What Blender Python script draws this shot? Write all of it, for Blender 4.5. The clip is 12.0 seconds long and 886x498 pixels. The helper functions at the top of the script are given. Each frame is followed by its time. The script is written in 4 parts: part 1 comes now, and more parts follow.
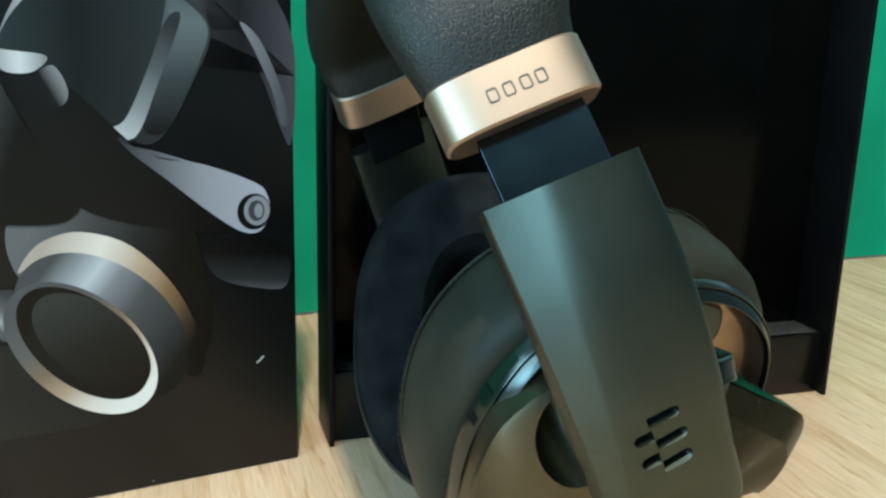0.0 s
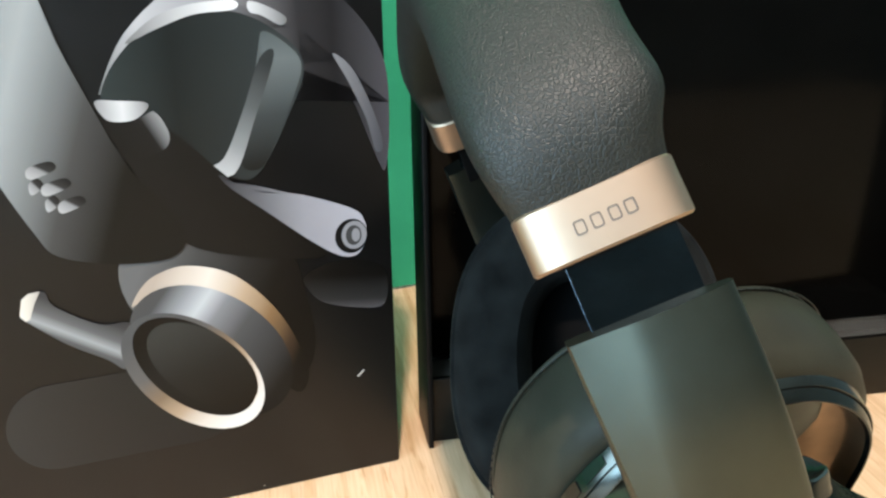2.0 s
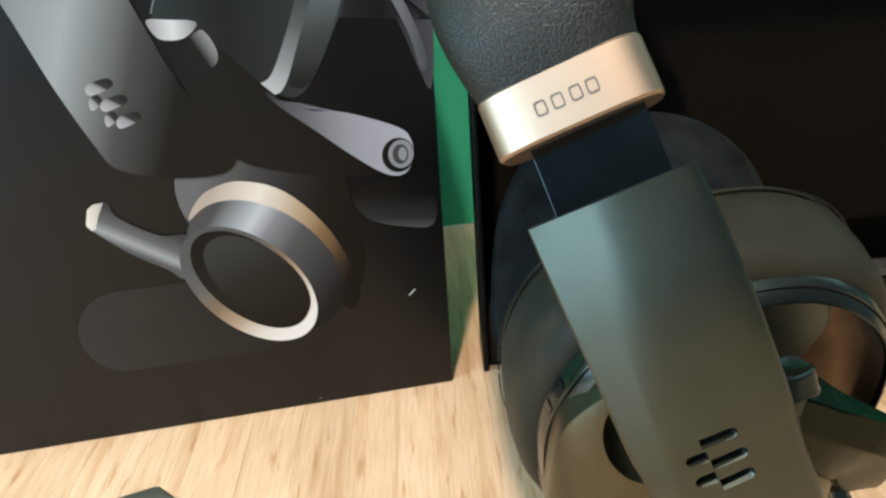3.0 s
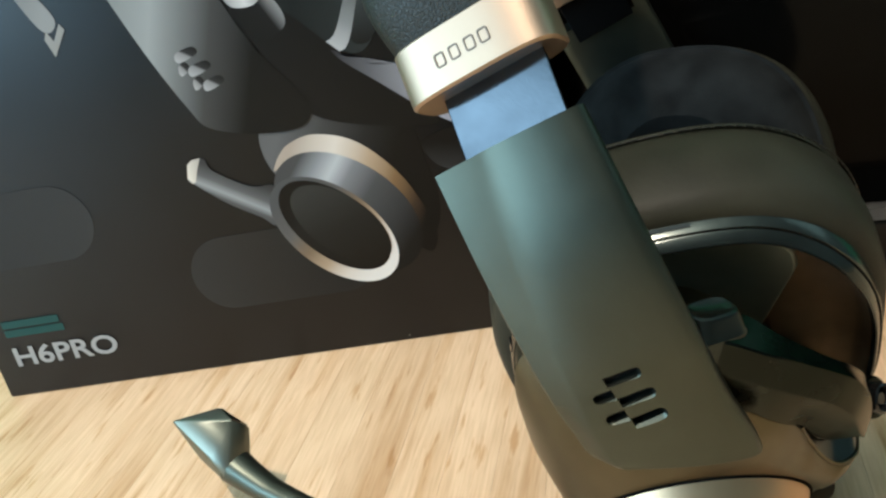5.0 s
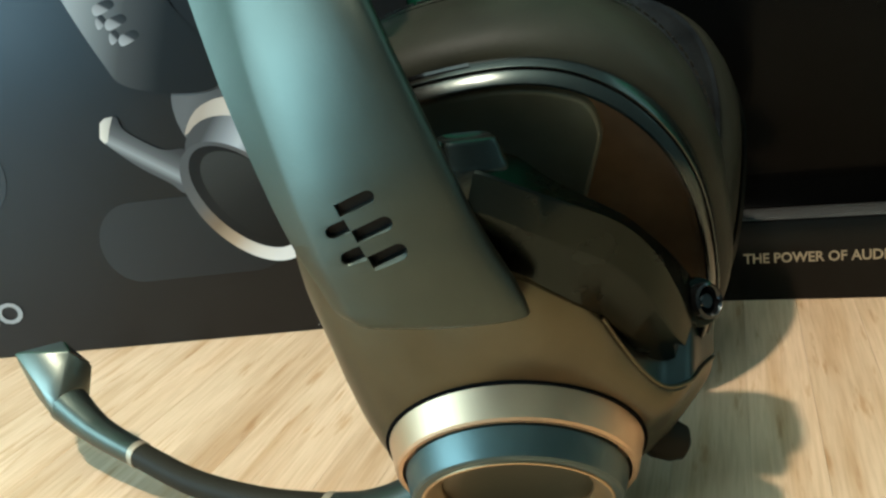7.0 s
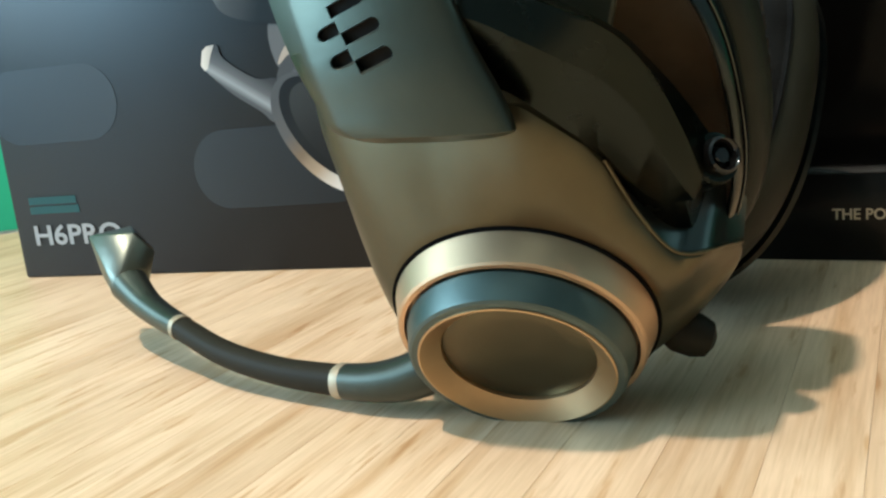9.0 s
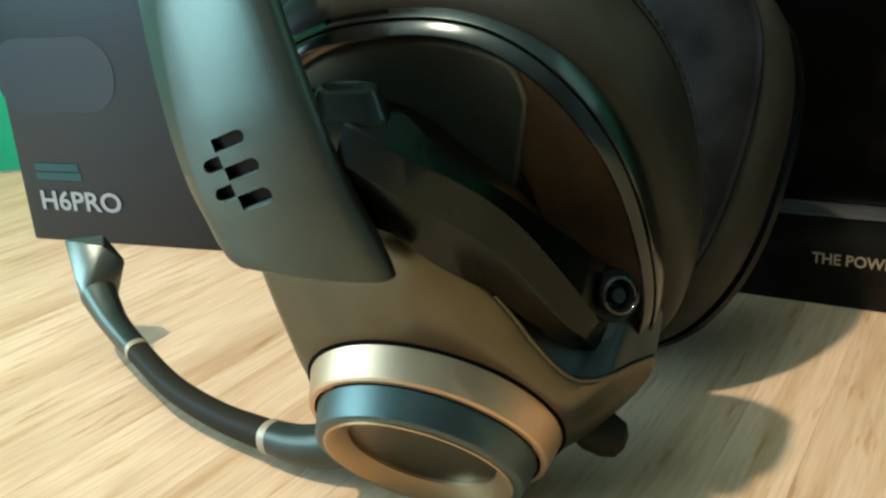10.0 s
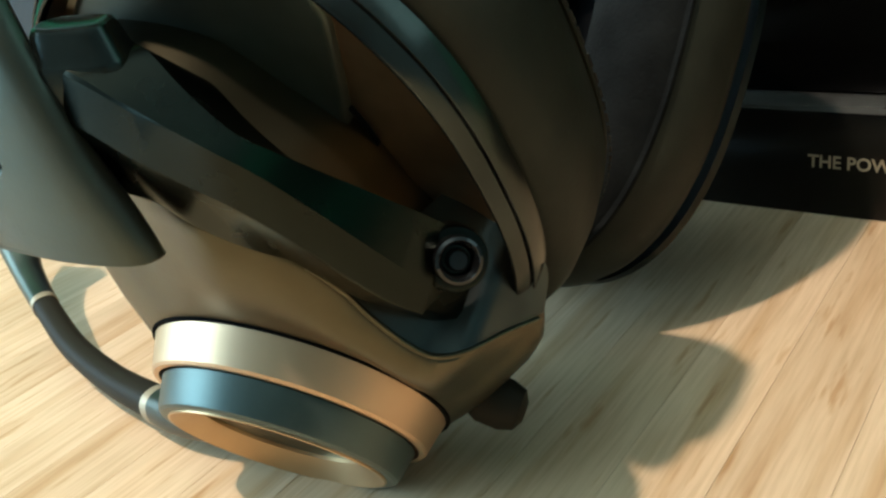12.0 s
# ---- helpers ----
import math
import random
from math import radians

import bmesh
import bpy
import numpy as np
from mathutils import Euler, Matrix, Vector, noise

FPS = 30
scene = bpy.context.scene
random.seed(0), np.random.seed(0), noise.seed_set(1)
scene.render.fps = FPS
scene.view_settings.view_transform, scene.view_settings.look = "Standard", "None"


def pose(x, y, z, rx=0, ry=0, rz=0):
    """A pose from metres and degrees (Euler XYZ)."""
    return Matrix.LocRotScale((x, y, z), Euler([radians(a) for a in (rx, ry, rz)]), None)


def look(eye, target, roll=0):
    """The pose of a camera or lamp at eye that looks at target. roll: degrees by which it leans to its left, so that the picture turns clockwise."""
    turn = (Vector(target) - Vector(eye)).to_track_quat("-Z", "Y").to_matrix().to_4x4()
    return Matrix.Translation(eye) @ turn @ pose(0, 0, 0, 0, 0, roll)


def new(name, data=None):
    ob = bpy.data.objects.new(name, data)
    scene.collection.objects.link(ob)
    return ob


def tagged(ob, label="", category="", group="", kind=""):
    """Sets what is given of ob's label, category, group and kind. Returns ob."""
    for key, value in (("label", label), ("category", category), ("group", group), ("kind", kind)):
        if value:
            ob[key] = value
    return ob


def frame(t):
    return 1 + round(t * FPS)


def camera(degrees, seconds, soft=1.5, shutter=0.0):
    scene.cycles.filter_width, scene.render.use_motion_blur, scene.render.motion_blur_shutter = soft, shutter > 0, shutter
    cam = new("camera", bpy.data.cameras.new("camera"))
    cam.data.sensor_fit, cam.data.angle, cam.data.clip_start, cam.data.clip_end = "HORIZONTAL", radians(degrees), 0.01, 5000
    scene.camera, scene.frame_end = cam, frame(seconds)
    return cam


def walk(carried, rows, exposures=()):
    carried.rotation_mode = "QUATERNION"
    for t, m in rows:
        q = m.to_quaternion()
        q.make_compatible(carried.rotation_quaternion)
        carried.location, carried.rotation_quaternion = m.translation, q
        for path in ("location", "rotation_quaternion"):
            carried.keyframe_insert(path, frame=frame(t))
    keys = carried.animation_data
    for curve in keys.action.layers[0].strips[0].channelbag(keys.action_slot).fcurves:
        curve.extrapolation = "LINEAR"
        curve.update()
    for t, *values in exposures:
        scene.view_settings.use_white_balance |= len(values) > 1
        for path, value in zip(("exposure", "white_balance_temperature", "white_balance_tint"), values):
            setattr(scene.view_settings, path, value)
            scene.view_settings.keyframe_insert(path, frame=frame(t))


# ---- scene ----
cam = camera(52.08, 12.0, soft=2.4)
PATH = [
    (0, (0.07090, 0.03241, 0.17349), (0.15953, 0.20500, 0.12494), 1.43),
    (0.5, (0.06858, 0.03619, 0.18657), (0.15628, 0.20919, 0.13778), 1.17),
    (1, (0.07631, 0.03941, 0.21370), (0.15510, 0.21524, 0.16007), -0.46),
    (1.5, (0.08264, 0.04253, 0.22345), (0.15467, 0.21938, 0.16399), -1.24),
    (2, (0.08014, 0.04399, 0.21950), (0.14465, 0.21953, 0.14863), -0.92),
    (2.5, (0.09070, 0.03777, 0.20927), (0.14367, 0.21399, 0.13091), -1.72),
    (3, (0.11184, 0.02665, 0.20415), (0.14566, 0.20782, 0.12646), -3.75),
    (3.5, (0.12965, 0.02108, 0.19975), (0.15264, 0.20295, 0.11980), -4.88),
    (3.7, (0.13040, 0.01766, 0.19697), (0.14922, 0.20054, 0.11824), -5.36),
    (5.3, (0.18900, 0.00918, 0.20236), (0.16498, 0.18835, 0.11681), -12.45),
    (5.5, (0.19502, 0.00951, 0.19692), (0.17004, 0.18780, 0.10979), -12.92),
    (6, (0.20800, 0.01373, 0.16709), (0.18048, 0.19141, 0.07950), -12.54),
    (6.5, (0.21849, 0.01110, 0.14921), (0.18851, 0.19582, 0.07865), -10.33),
    (7, (0.23054, 0.01251, 0.13003), (0.19959, 0.20227, 0.07496), -8.42),
    (7.2, (0.23616, 0.01211, 0.12489), (0.20232, 0.20232, 0.07318), -8.47),
    (8.8, (0.25879, 0.00936, 0.09227), (0.20240, 0.19671, 0.05078), -7.47),
    (9, (0.25587, 0.01040, 0.08516), (0.19445, 0.19611, 0.04343), -6.00),
    (9.5, (0.26214, 0.01807, 0.10049), (0.18912, 0.19861, 0.05496), -4.10),
    (10, (0.28628, 0.03439, 0.12580), (0.21212, 0.20889, 0.06217), -4.16),
    (10.5, (0.30534, 0.04803, 0.13545), (0.23186, 0.21669, 0.05701), -5.56),
    (11, (0.31742, 0.06390, 0.13056), (0.23757, 0.22887, 0.05050), -7.70),
    (11.5, (0.31749, 0.07813, 0.12567), (0.23065, 0.23856, 0.04369), -9.25),
    (12, (0.31354, 0.08494, 0.12090), (0.22386, 0.24230, 0.03608), -9.49),
]
# the clip's camera brightens and warms a little on the way
EXPOSURES = [(0.0, 0.14, 5900, 7), (0.5, 0.22, 6340, 16), (1.0, 0.52, 6540, 17), (1.5, 0.64, 6540, 18), (2.0, 0.62, 6690, 22), (2.5, 0.42, 6740, 22), (3.5, 0.12, 6690, 21), (5.5, 0.0, 6580, 16),
             (6.0, -0.04, 6700, 18), (6.5, 0.0, 6600, 14), (7.0, 0.1, 6390, 8), (8.8, 0.18, 6450, 14), (9.0, 0.17, 6450, 14), (9.5, 0.08, 6480, 13), (10.0, 0.1, 6490, 9), (11.0, 0.17, 6540, 11), (12.0, 0.18, 6590, 12)]
walk(cam, [(t, look(eye, target, roll)) for t, eye, target, roll in PATH], EXPOSURES)

# ---------------------------------------------------------------- light
world = bpy.data.worlds.new("room_dark")
world.use_nodes = True
world.node_tree.nodes["Background"].inputs[0].default_value = (0.5, 0.6, 0.7, 1)
world.node_tree.nodes["Background"].inputs[1].default_value = 0.02
scene.world = world
scene.view_settings.exposure = 0.0


def area_lamp(name, eye, target, w, h, watts, colour):
    lamp = bpy.data.lights.new(name, "AREA")
    lamp.shape, lamp.size, lamp.size_y, lamp.energy, lamp.color = "RECTANGLE", w, h, watts, colour
    ob = new(name, lamp)
    ob.matrix_world = look(eye, target)
    return ob


MID = (0.2, 0.24, 0.04)
bulb = bpy.data.lights.new("ceiling_lamp_light", "POINT")
bulb.energy, bulb.color, bulb.shadow_soft_size = 64.0, (1.0, 0.875, 0.735), 0.028
new("ceiling_lamp_light", bulb).location = (-0.05, -0.23, 1.29)
# added low cool lamp, no screen built: teal reflections on blade and box
area_lamp("low_cool_light", (-1.05, -0.78, 0.36), (0.1, 0.30, 0.1), 0.80, 0.45, 9.0, (0.36, 0.70, 0.92))
# added cool fill lamp, no window there: teal reflections on rim and arm top
area_lamp("northeast_fill_light", (1.95, 1.05, 1.30), (0.2, 0.3, 0.1), 1.40, 1.10, 5.5, (0.46, 0.80, 0.84))
area_lamp("window_light", (-1.78, -0.58, 0.80), (0.1, 0.25, 0.1), 1.60, 1.10, 62.0, (0.46, 0.73, 0.885))


# ---------------------------------------------------------------- materials
def mat(name, colour, rough=0.5, metal=0.0, coat=0.0, spec=0.5):
    m = bpy.data.materials.new(name)
    m.use_nodes = True
    b = m.node_tree.nodes["Principled BSDF"]
    b.inputs["Base Color"].default_value = (*colour, 1)
    b.inputs["Roughness"].default_value = rough
    b.inputs["Metallic"].default_value = metal
    b.inputs["Coat Weight"].default_value = coat
    b.inputs["Specular IOR Level"].default_value = spec
    return m


def link(m, a, b):
    m.node_tree.links.new(a, b)


def node(m, kind, **values):
    n = m.node_tree.nodes.new(kind)
    for key, value in values.items():
        n.inputs[key].default_value = value
    return n


def ramp(m, stops):
    n = m.node_tree.nodes.new("ShaderNodeValToRGB")
    while len(n.color_ramp.elements) < len(stops):
        n.color_ramp.elements.new(0.5)
    for e, (at, c) in zip(n.color_ramp.elements, stops):
        e.position, e.color = at, (*c, 1)
    return n


def grainy(m, scale, amount, bump, detail=6.0, colour=None, spread=0.25):
    """Fine relief, uneven gloss and a slight unevenness of the colour."""
    b = m.node_tree.nodes["Principled BSDF"]
    co = node(m, "ShaderNodeTexCoord")
    fine = node(m, "ShaderNodeTexNoise", Scale=scale, Detail=detail)
    wide = node(m, "ShaderNodeTexNoise", Scale=scale / 14, Detail=4.0)
    link(m, co.outputs["Object"], fine.inputs["Vector"])
    link(m, co.outputs["Object"], wide.inputs["Vector"])
    bp = node(m, "ShaderNodeBump", Strength=bump, Distance=0.0003)
    link(m, fine.outputs["Fac"], bp.inputs["Height"])
    link(m, bp.outputs["Normal"], b.inputs["Normal"])
    rr = node(m, "ShaderNodeMapRange")
    r0 = b.inputs["Roughness"].default_value
    rr.inputs["To Min"].default_value, rr.inputs["To Max"].default_value = r0 - amount, r0 + amount
    link(m, wide.outputs["Fac"], rr.inputs["Value"])
    link(m, rr.outputs["Result"], b.inputs["Roughness"])
    c = colour or tuple(b.inputs["Base Color"].default_value)[:3]
    cr = ramp(m, [(0.3, tuple(v * (1 - spread) for v in c)), (0.7, tuple(v * (1 + spread) for v in c))])
    link(m, wide.outputs["Fac"], cr.inputs["Fac"])
    link(m, cr.outputs["Color"], b.inputs["Base Color"])
    return m


M_SHELL = grainy(mat("satin_olive_paint", (0.107, 0.092, 0.057), 0.39, 0.95), 1500, 0.02, 0.10, spread=0.06)
M_BLADE = grainy(mat("satin_green_paint", (0.080, 0.090, 0.073), 0.40, 1.0), 1500, 0.02, 0.07, spread=0.05)
# shaded copy of the shell paint, for the far cup only
M_FAR_SHELL = grainy(mat("shaded_shell_paint", (0.020, 0.022, 0.019), 0.30, 0.8, spec=0.4), 1500, 0.02, 0.06)
M_LINK = grainy(mat("satin_dark_green_paint", (0.020, 0.023, 0.019), 0.27, 1.0), 1500, 0.02, 0.07, spread=0.06)
M_KNOB = grainy(mat("blue_green_paint", (0.080, 0.108, 0.100), 0.40, 0.8), 1500, 0.02, 0.08, spread=0.06)
# hollow of the cup: the table's bronze reflection is put into the base colour
M_DISH = grainy(mat("bronze_reflection_gloss", (0.38, 0.25, 0.15), 0.33, 0.82), 900, 0.03, 0.05)
M_PANEL = grainy(mat("dark_green_gloss", (0.068, 0.084, 0.070), 0.40, 0.55), 900, 0.03, 0.05)
M_POCKET = grainy(mat("dark_teal_gloss", (0.055, 0.063, 0.059), 0.30, 0.9), 900, 0.03, 0.03)
M_SLOT = grainy(mat("dark_slot_floor", (0.006, 0.006, 0.006), 0.4, spec=0.2), 900, 0.03, 0.03)
M_RIM = grainy(mat("dark_gloss_trim", (0.058, 0.064, 0.058), 0.20, 0.9), 900, 0.03, 0.03)
M_TRIM = grainy(mat("grey_gloss_trim", (0.048, 0.053, 0.048), 0.20, 0.9), 900, 0.03, 0.03)
M_GOLD = grainy(mat("brushed_champagne_gold", (0.61, 0.412, 0.260), 0.46, 1.0), 1200, 0.02, 0.06, spread=0.03)
M_BAND = grainy(mat("brushed_champagne_band", (0.40, 0.295, 0.215), 0.48, 1.0), 1200, 0.02, 0.06, spread=0.03)
M_GOLD2 = grainy(mat("gold_trim", (0.50, 0.34, 0.19), 0.38, 1.0), 1200, 0.05, 0.05, spread=0.06)
M_COLLAR = grainy(mat("beige_collar", (0.36, 0.29, 0.20), 0.5, 0.5), 1200, 0.02, 0.05, spread=0.05)
M_BOOM = grainy(mat("dark_teal_paint", (0.040, 0.046, 0.034), 0.38, 0.6), 1500, 0.02, 0.08, spread=0.06)
M_MIC = grainy(mat("pale_satin_green_paint", (0.155, 0.168, 0.138), 0.38, 0.9), 1500, 0.02, 0.07, spread=0.05)
M_NUB = grainy(mat("grey_green_gloss", (0.040, 0.048, 0.044), 0.26, 0.95), 1500, 0.02, 0.05, spread=0.05)
M_DRIVER = grainy(mat("black_driver_cloth", (0.003, 0.003, 0.003), 0.95, spec=0.05), 900, 0.04, 0.2)
M_GLOSS = mat("black_gloss", (0.004, 0.004, 0.004), 0.08)
M_SLIDER = grainy(mat("blue_black_steel", (0.042, 0.051, 0.060), 0.13, 1.0, spec=0.2), 1200, 0.03, 0.03)
M_RUBBER = mat("black_rubber", (0.020, 0.017, 0.011), 0.55, spec=0.10)
M_INK = mat("dark_engraving", (0.13, 0.10, 0.08), 0.5, 0.3)
M_CARD = grainy(mat("black_laminated_card", (0.0030, 0.0030, 0.0032), 0.38, spec=0.35), 500, 0.04, 0.06)
M_CARD_IN = grainy(mat("black_matt_card", (0.0025, 0.0025, 0.0025), 0.45, spec=0.15), 500, 0.04, 0.06)
M_TRAY = grainy(mat("black_gloss_card", (0.0018, 0.0018, 0.0016), 0.14, spec=0.075), 300, 0.03, 0.02)
M_LIP = grainy(mat("black_printed_card", (0.0035, 0.0035, 0.003), 0.24, spec=0.22), 500, 0.04, 0.05)
# fold of the lip, a lighter grey than the rest of the card
M_FOLD = grainy(mat("grey_card_fold", (0.06, 0.06, 0.056), 0.22, spec=0.5), 500, 0.04, 0.05)
# teal in the wall colour stands for cool light in the headset's reflections
M_WALL = grainy(mat("painted_wall", (0.17, 0.27, 0.28), 0.8), 120, 0.05, 0.2)
M_PALE = grainy(mat("pale_wall", (0.17, 0.25, 0.26), 0.8), 120, 0.05, 0.2)
M_FLOOR = grainy(mat("grey_floor", (0.22, 0.19, 0.16), 0.6), 60, 0.05, 0.2)
# a white ceiling with the cool light on it put into its colour
M_TEAL_CEILING = mat("teal_tinted_paint", (0.45, 0.63, 0.67), 0.7)


def leather_material():
    """Fine-grained leather with soft long wrinkles."""
    m = mat("green_black_leather", (0.0095, 0.0108, 0.0082), 0.50, spec=0.36)
    b = m.node_tree.nodes["Principled BSDF"]
    co = node(m, "ShaderNodeTexCoord")
    long = node(m, "ShaderNodeMapping")
    long.inputs["Scale"].default_value = (1.0, 0.45, 0.3)
    long.inputs["Rotation"].default_value = (0.3, 0.35, 0.2)
    link(m, co.outputs["Object"], long.inputs["Vector"])
    cell = node(m, "ShaderNodeTexVoronoi", Scale=950.0)
    cell.feature = "DISTANCE_TO_EDGE"
    crack = ramp(m, [(0.0, (0, 0, 0)), (0.16, (1, 1, 1))])
    link(m, cell.outputs["Distance"], crack.inputs["Fac"])
    wrinkle = node(m, "ShaderNodeTexNoise", Scale=520.0, Detail=3.0, Distortion=1.2)
    link(m, co.outputs["Object"], cell.inputs["Vector"])
    link(m, long.outputs[0], wrinkle.inputs["Vector"])
    cr = ramp(m, [(0.38, (0, 0, 0)), (0.50, (1, 1, 1))])
    link(m, wrinkle.outputs["Fac"], cr.inputs["Fac"])
    b1 = node(m, "ShaderNodeBump", Strength=0.31, Distance=0.0004)
    b2 = node(m, "ShaderNodeBump", Strength=0.12, Distance=0.0003)
    link(m, crack.outputs["Color"], b1.inputs["Height"])
    link(m, cr.outputs["Color"], b2.inputs["Height"])
    link(m, b1.outputs["Normal"], b2.inputs["Normal"])
    link(m, b2.outputs["Normal"], b.inputs["Normal"])
    return m


M_LEATHER = leather_material()
M_PADSIDE = grainy(mat("smooth_black_leatherette", (0.0230, 0.0230, 0.0160), 0.50, spec=0.12), 700, 0.06, 0.25)
M_SUEDE = grainy(mat("dark_grey_suede", (0.0062, 0.0068, 0.0066), 0.9, spec=0.08), 1100, 0.05, 1.0, spread=0.6)
M_SUEDE.node_tree.nodes["Principled BSDF"].inputs["Sheen Weight"].default_value = 0.015
M_LINK.node_tree.nodes["Principled BSDF"].inputs["Specular Tint"].default_value = (0.74, 0.74, 0.70, 1)


def bamboo_material():
    """Pale bamboo strips: fine fibres along the strip, darker streaks, a tone of its own for each strip."""
    m = mat("pale_bamboo", (0.5, 0.34, 0.19), 0.42)
    b = m.node_tree.nodes["Principled BSDF"]
    co = node(m, "ShaderNodeTexCoord")
    info = node(m, "ShaderNodeObjectInfo")
    shift = node(m, "ShaderNodeVectorMath")
    shift.operation = "SCALE"
    comb = node(m, "ShaderNodeCombineXYZ")
    link(m, info.outputs["Random"], comb.inputs[0])
    link(m, info.outputs["Random"], comb.inputs[1])
    link(m, comb.outputs[0], shift.inputs[0])
    shift.inputs["Scale"].default_value = 7.0
    add = node(m, "ShaderNodeVectorMath")
    link(m, co.outputs["Object"], add.inputs[0])
    link(m, shift.outputs[0], add.inputs[1])
    stretch = node(m, "ShaderNodeMapping")
    stretch.inputs["Scale"].default_value = (1.0, 0.05, 1.0)
    link(m, add.outputs[0], stretch.inputs["Vector"])
    fibre = node(m, "ShaderNodeTexNoise", Scale=900.0, Detail=5.0)
    streak = node(m, "ShaderNodeTexNoise", Scale=150.0, Detail=4.0)
    cloud = node(m, "ShaderNodeTexNoise", Scale=14.0, Detail=3.0)
    fleck = node(m, "ShaderNodeTexNoise", Scale=300.0, Detail=3.0)
    short = node(m, "ShaderNodeMapping")
    short.inputs["Scale"].default_value = (1.0, 0.12, 1.0)
    link(m, add.outputs[0], short.inputs["Vector"])
    link(m, short.outputs[0], fleck.inputs["Vector"])
    spot = ramp(m, [(0.30, (0.78, 0.67, 0.54)), (0.40, (1, 1, 1))])
    link(m, fleck.outputs["Fac"], spot.inputs["Fac"])
    for n in (fibre, streak):
        link(m, stretch.outputs[0], n.inputs["Vector"])
    link(m, add.outputs[0], cloud.inputs["Vector"])
    base = ramp(m, [(0.0, (0.635, 0.450, 0.294)), (0.5, (0.67, 0.480, 0.317)), (1.0, (0.70, 0.513, 0.348))])
    link(m, info.outputs["Random"], base.inputs["Fac"])
    dark = ramp(m, [(0.32, (0.80, 0.71, 0.60)), (0.52, (1, 1, 1))])
    link(m, streak.outputs["Fac"], dark.inputs["Fac"])
    fine = ramp(m, [(0.32, (0.89, 0.85, 0.795)), (0.60, (1.05, 1.045, 1.035))])
    link(m, fibre.outputs["Fac"], fine.inputs["Fac"])
    tone = ramp(m, [(0.3, (0.90, 0.88, 0.84)), (0.7, (1.06, 1.05, 1.04))])
    link(m, cloud.outputs["Fac"], tone.inputs["Fac"])
    last = base.outputs["Color"]
    for n in (dark, fine, tone, spot):
        mx = node(m, "ShaderNodeMix")
        mx.data_type, mx.blend_type = "RGBA", "MULTIPLY"
        mx.inputs[0].default_value = 1.0
        link(m, last, mx.inputs[6])
        link(m, n.outputs["Color"], mx.inputs[7])
        last = mx.outputs[2]
    link(m, last, b.inputs["Base Color"])
    bp = node(m, "ShaderNodeBump", Strength=0.12, Distance=0.0002)
    link(m, fibre.outputs["Fac"], bp.inputs["Height"])
    link(m, bp.outputs["Normal"], b.inputs["Normal"])
    return m


M_BAMBOO = bamboo_material()
M_CORE = mat("bamboo_core", (0.38, 0.25, 0.13), 0.6)


def cloth_material():
    m = mat("green_cloth", (0.02, 0.36, 0.17), 0.8, spec=0.2)
    b = m.node_tree.nodes["Principled BSDF"]
    co = node(m, "ShaderNodeTexCoord")
    wide = node(m, "ShaderNodeTexNoise", Scale=6.0, Detail=5.0)
    fine = node(m, "ShaderNodeTexNoise", Scale=900.0, Detail=2.0)
    link(m, co.outputs["Object"], wide.inputs["Vector"])
    link(m, co.outputs["Object"], fine.inputs["Vector"])
    cr = ramp(m, [(0.3, (0.010, 0.25, 0.135)), (0.7, (0.022, 0.38, 0.21))])
    link(m, wide.outputs["Fac"], cr.inputs["Fac"])
    link(m, cr.outputs["Color"], b.inputs["Base Color"])
    bp = node(m, "ShaderNodeBump", Strength=0.3, Distance=0.0004)
    link(m, fine.outputs["Fac"], bp.inputs["Height"])
    link(m, bp.outputs["Normal"], b.inputs["Normal"])
    return m


M_CLOTH = cloth_material()


INK = 0.90


def ink(name, stops, turn=0.0, rough=0.34, spec=0.25):
    """Printed ink whose tone runs across the printed shape at an angle."""
    stops = [(at, tuple(v ** 1.25 * INK for v in c)) for at, c in stops]
    m = mat(name, stops[0][1], rough, spec=spec)
    b = m.node_tree.nodes["Principled BSDF"]
    co = node(m, "ShaderNodeTexCoord")
    mp = node(m, "ShaderNodeMapping")
    mp.vector_type = "TEXTURE"
    mp.inputs["Location"].default_value = (0.5, 0.5, 0.5)
    mp.inputs["Rotation"].default_value = (0, radians(-turn), 0)
    link(m, co.outputs["Generated"], mp.inputs["Vector"])
    sep = node(m, "ShaderNodeSeparateXYZ")
    link(m, mp.outputs[0], sep.inputs[0])
    ad = node(m, "ShaderNodeMath")
    ad.inputs[1].default_value = 0.5
    link(m, sep.outputs[0], ad.inputs[0])
    cr = ramp(m, stops)
    link(m, ad.outputs[0], cr.inputs["Fac"])
    link(m, cr.outputs["Color"], b.inputs["Base Color"])
    return m


# ---------------------------------------------------------------- builders (lengths in decimetres)
DM = 0.1
V = Vector


def thing(name, base, label, category, group="", kind=""):
    """An empty at the base of a thing, given in decimetres."""
    ob = new(name)
    ob.empty_display_size = 0.01
    ob.location = V(base) * DM
    return tagged(ob, label, category, group, kind)


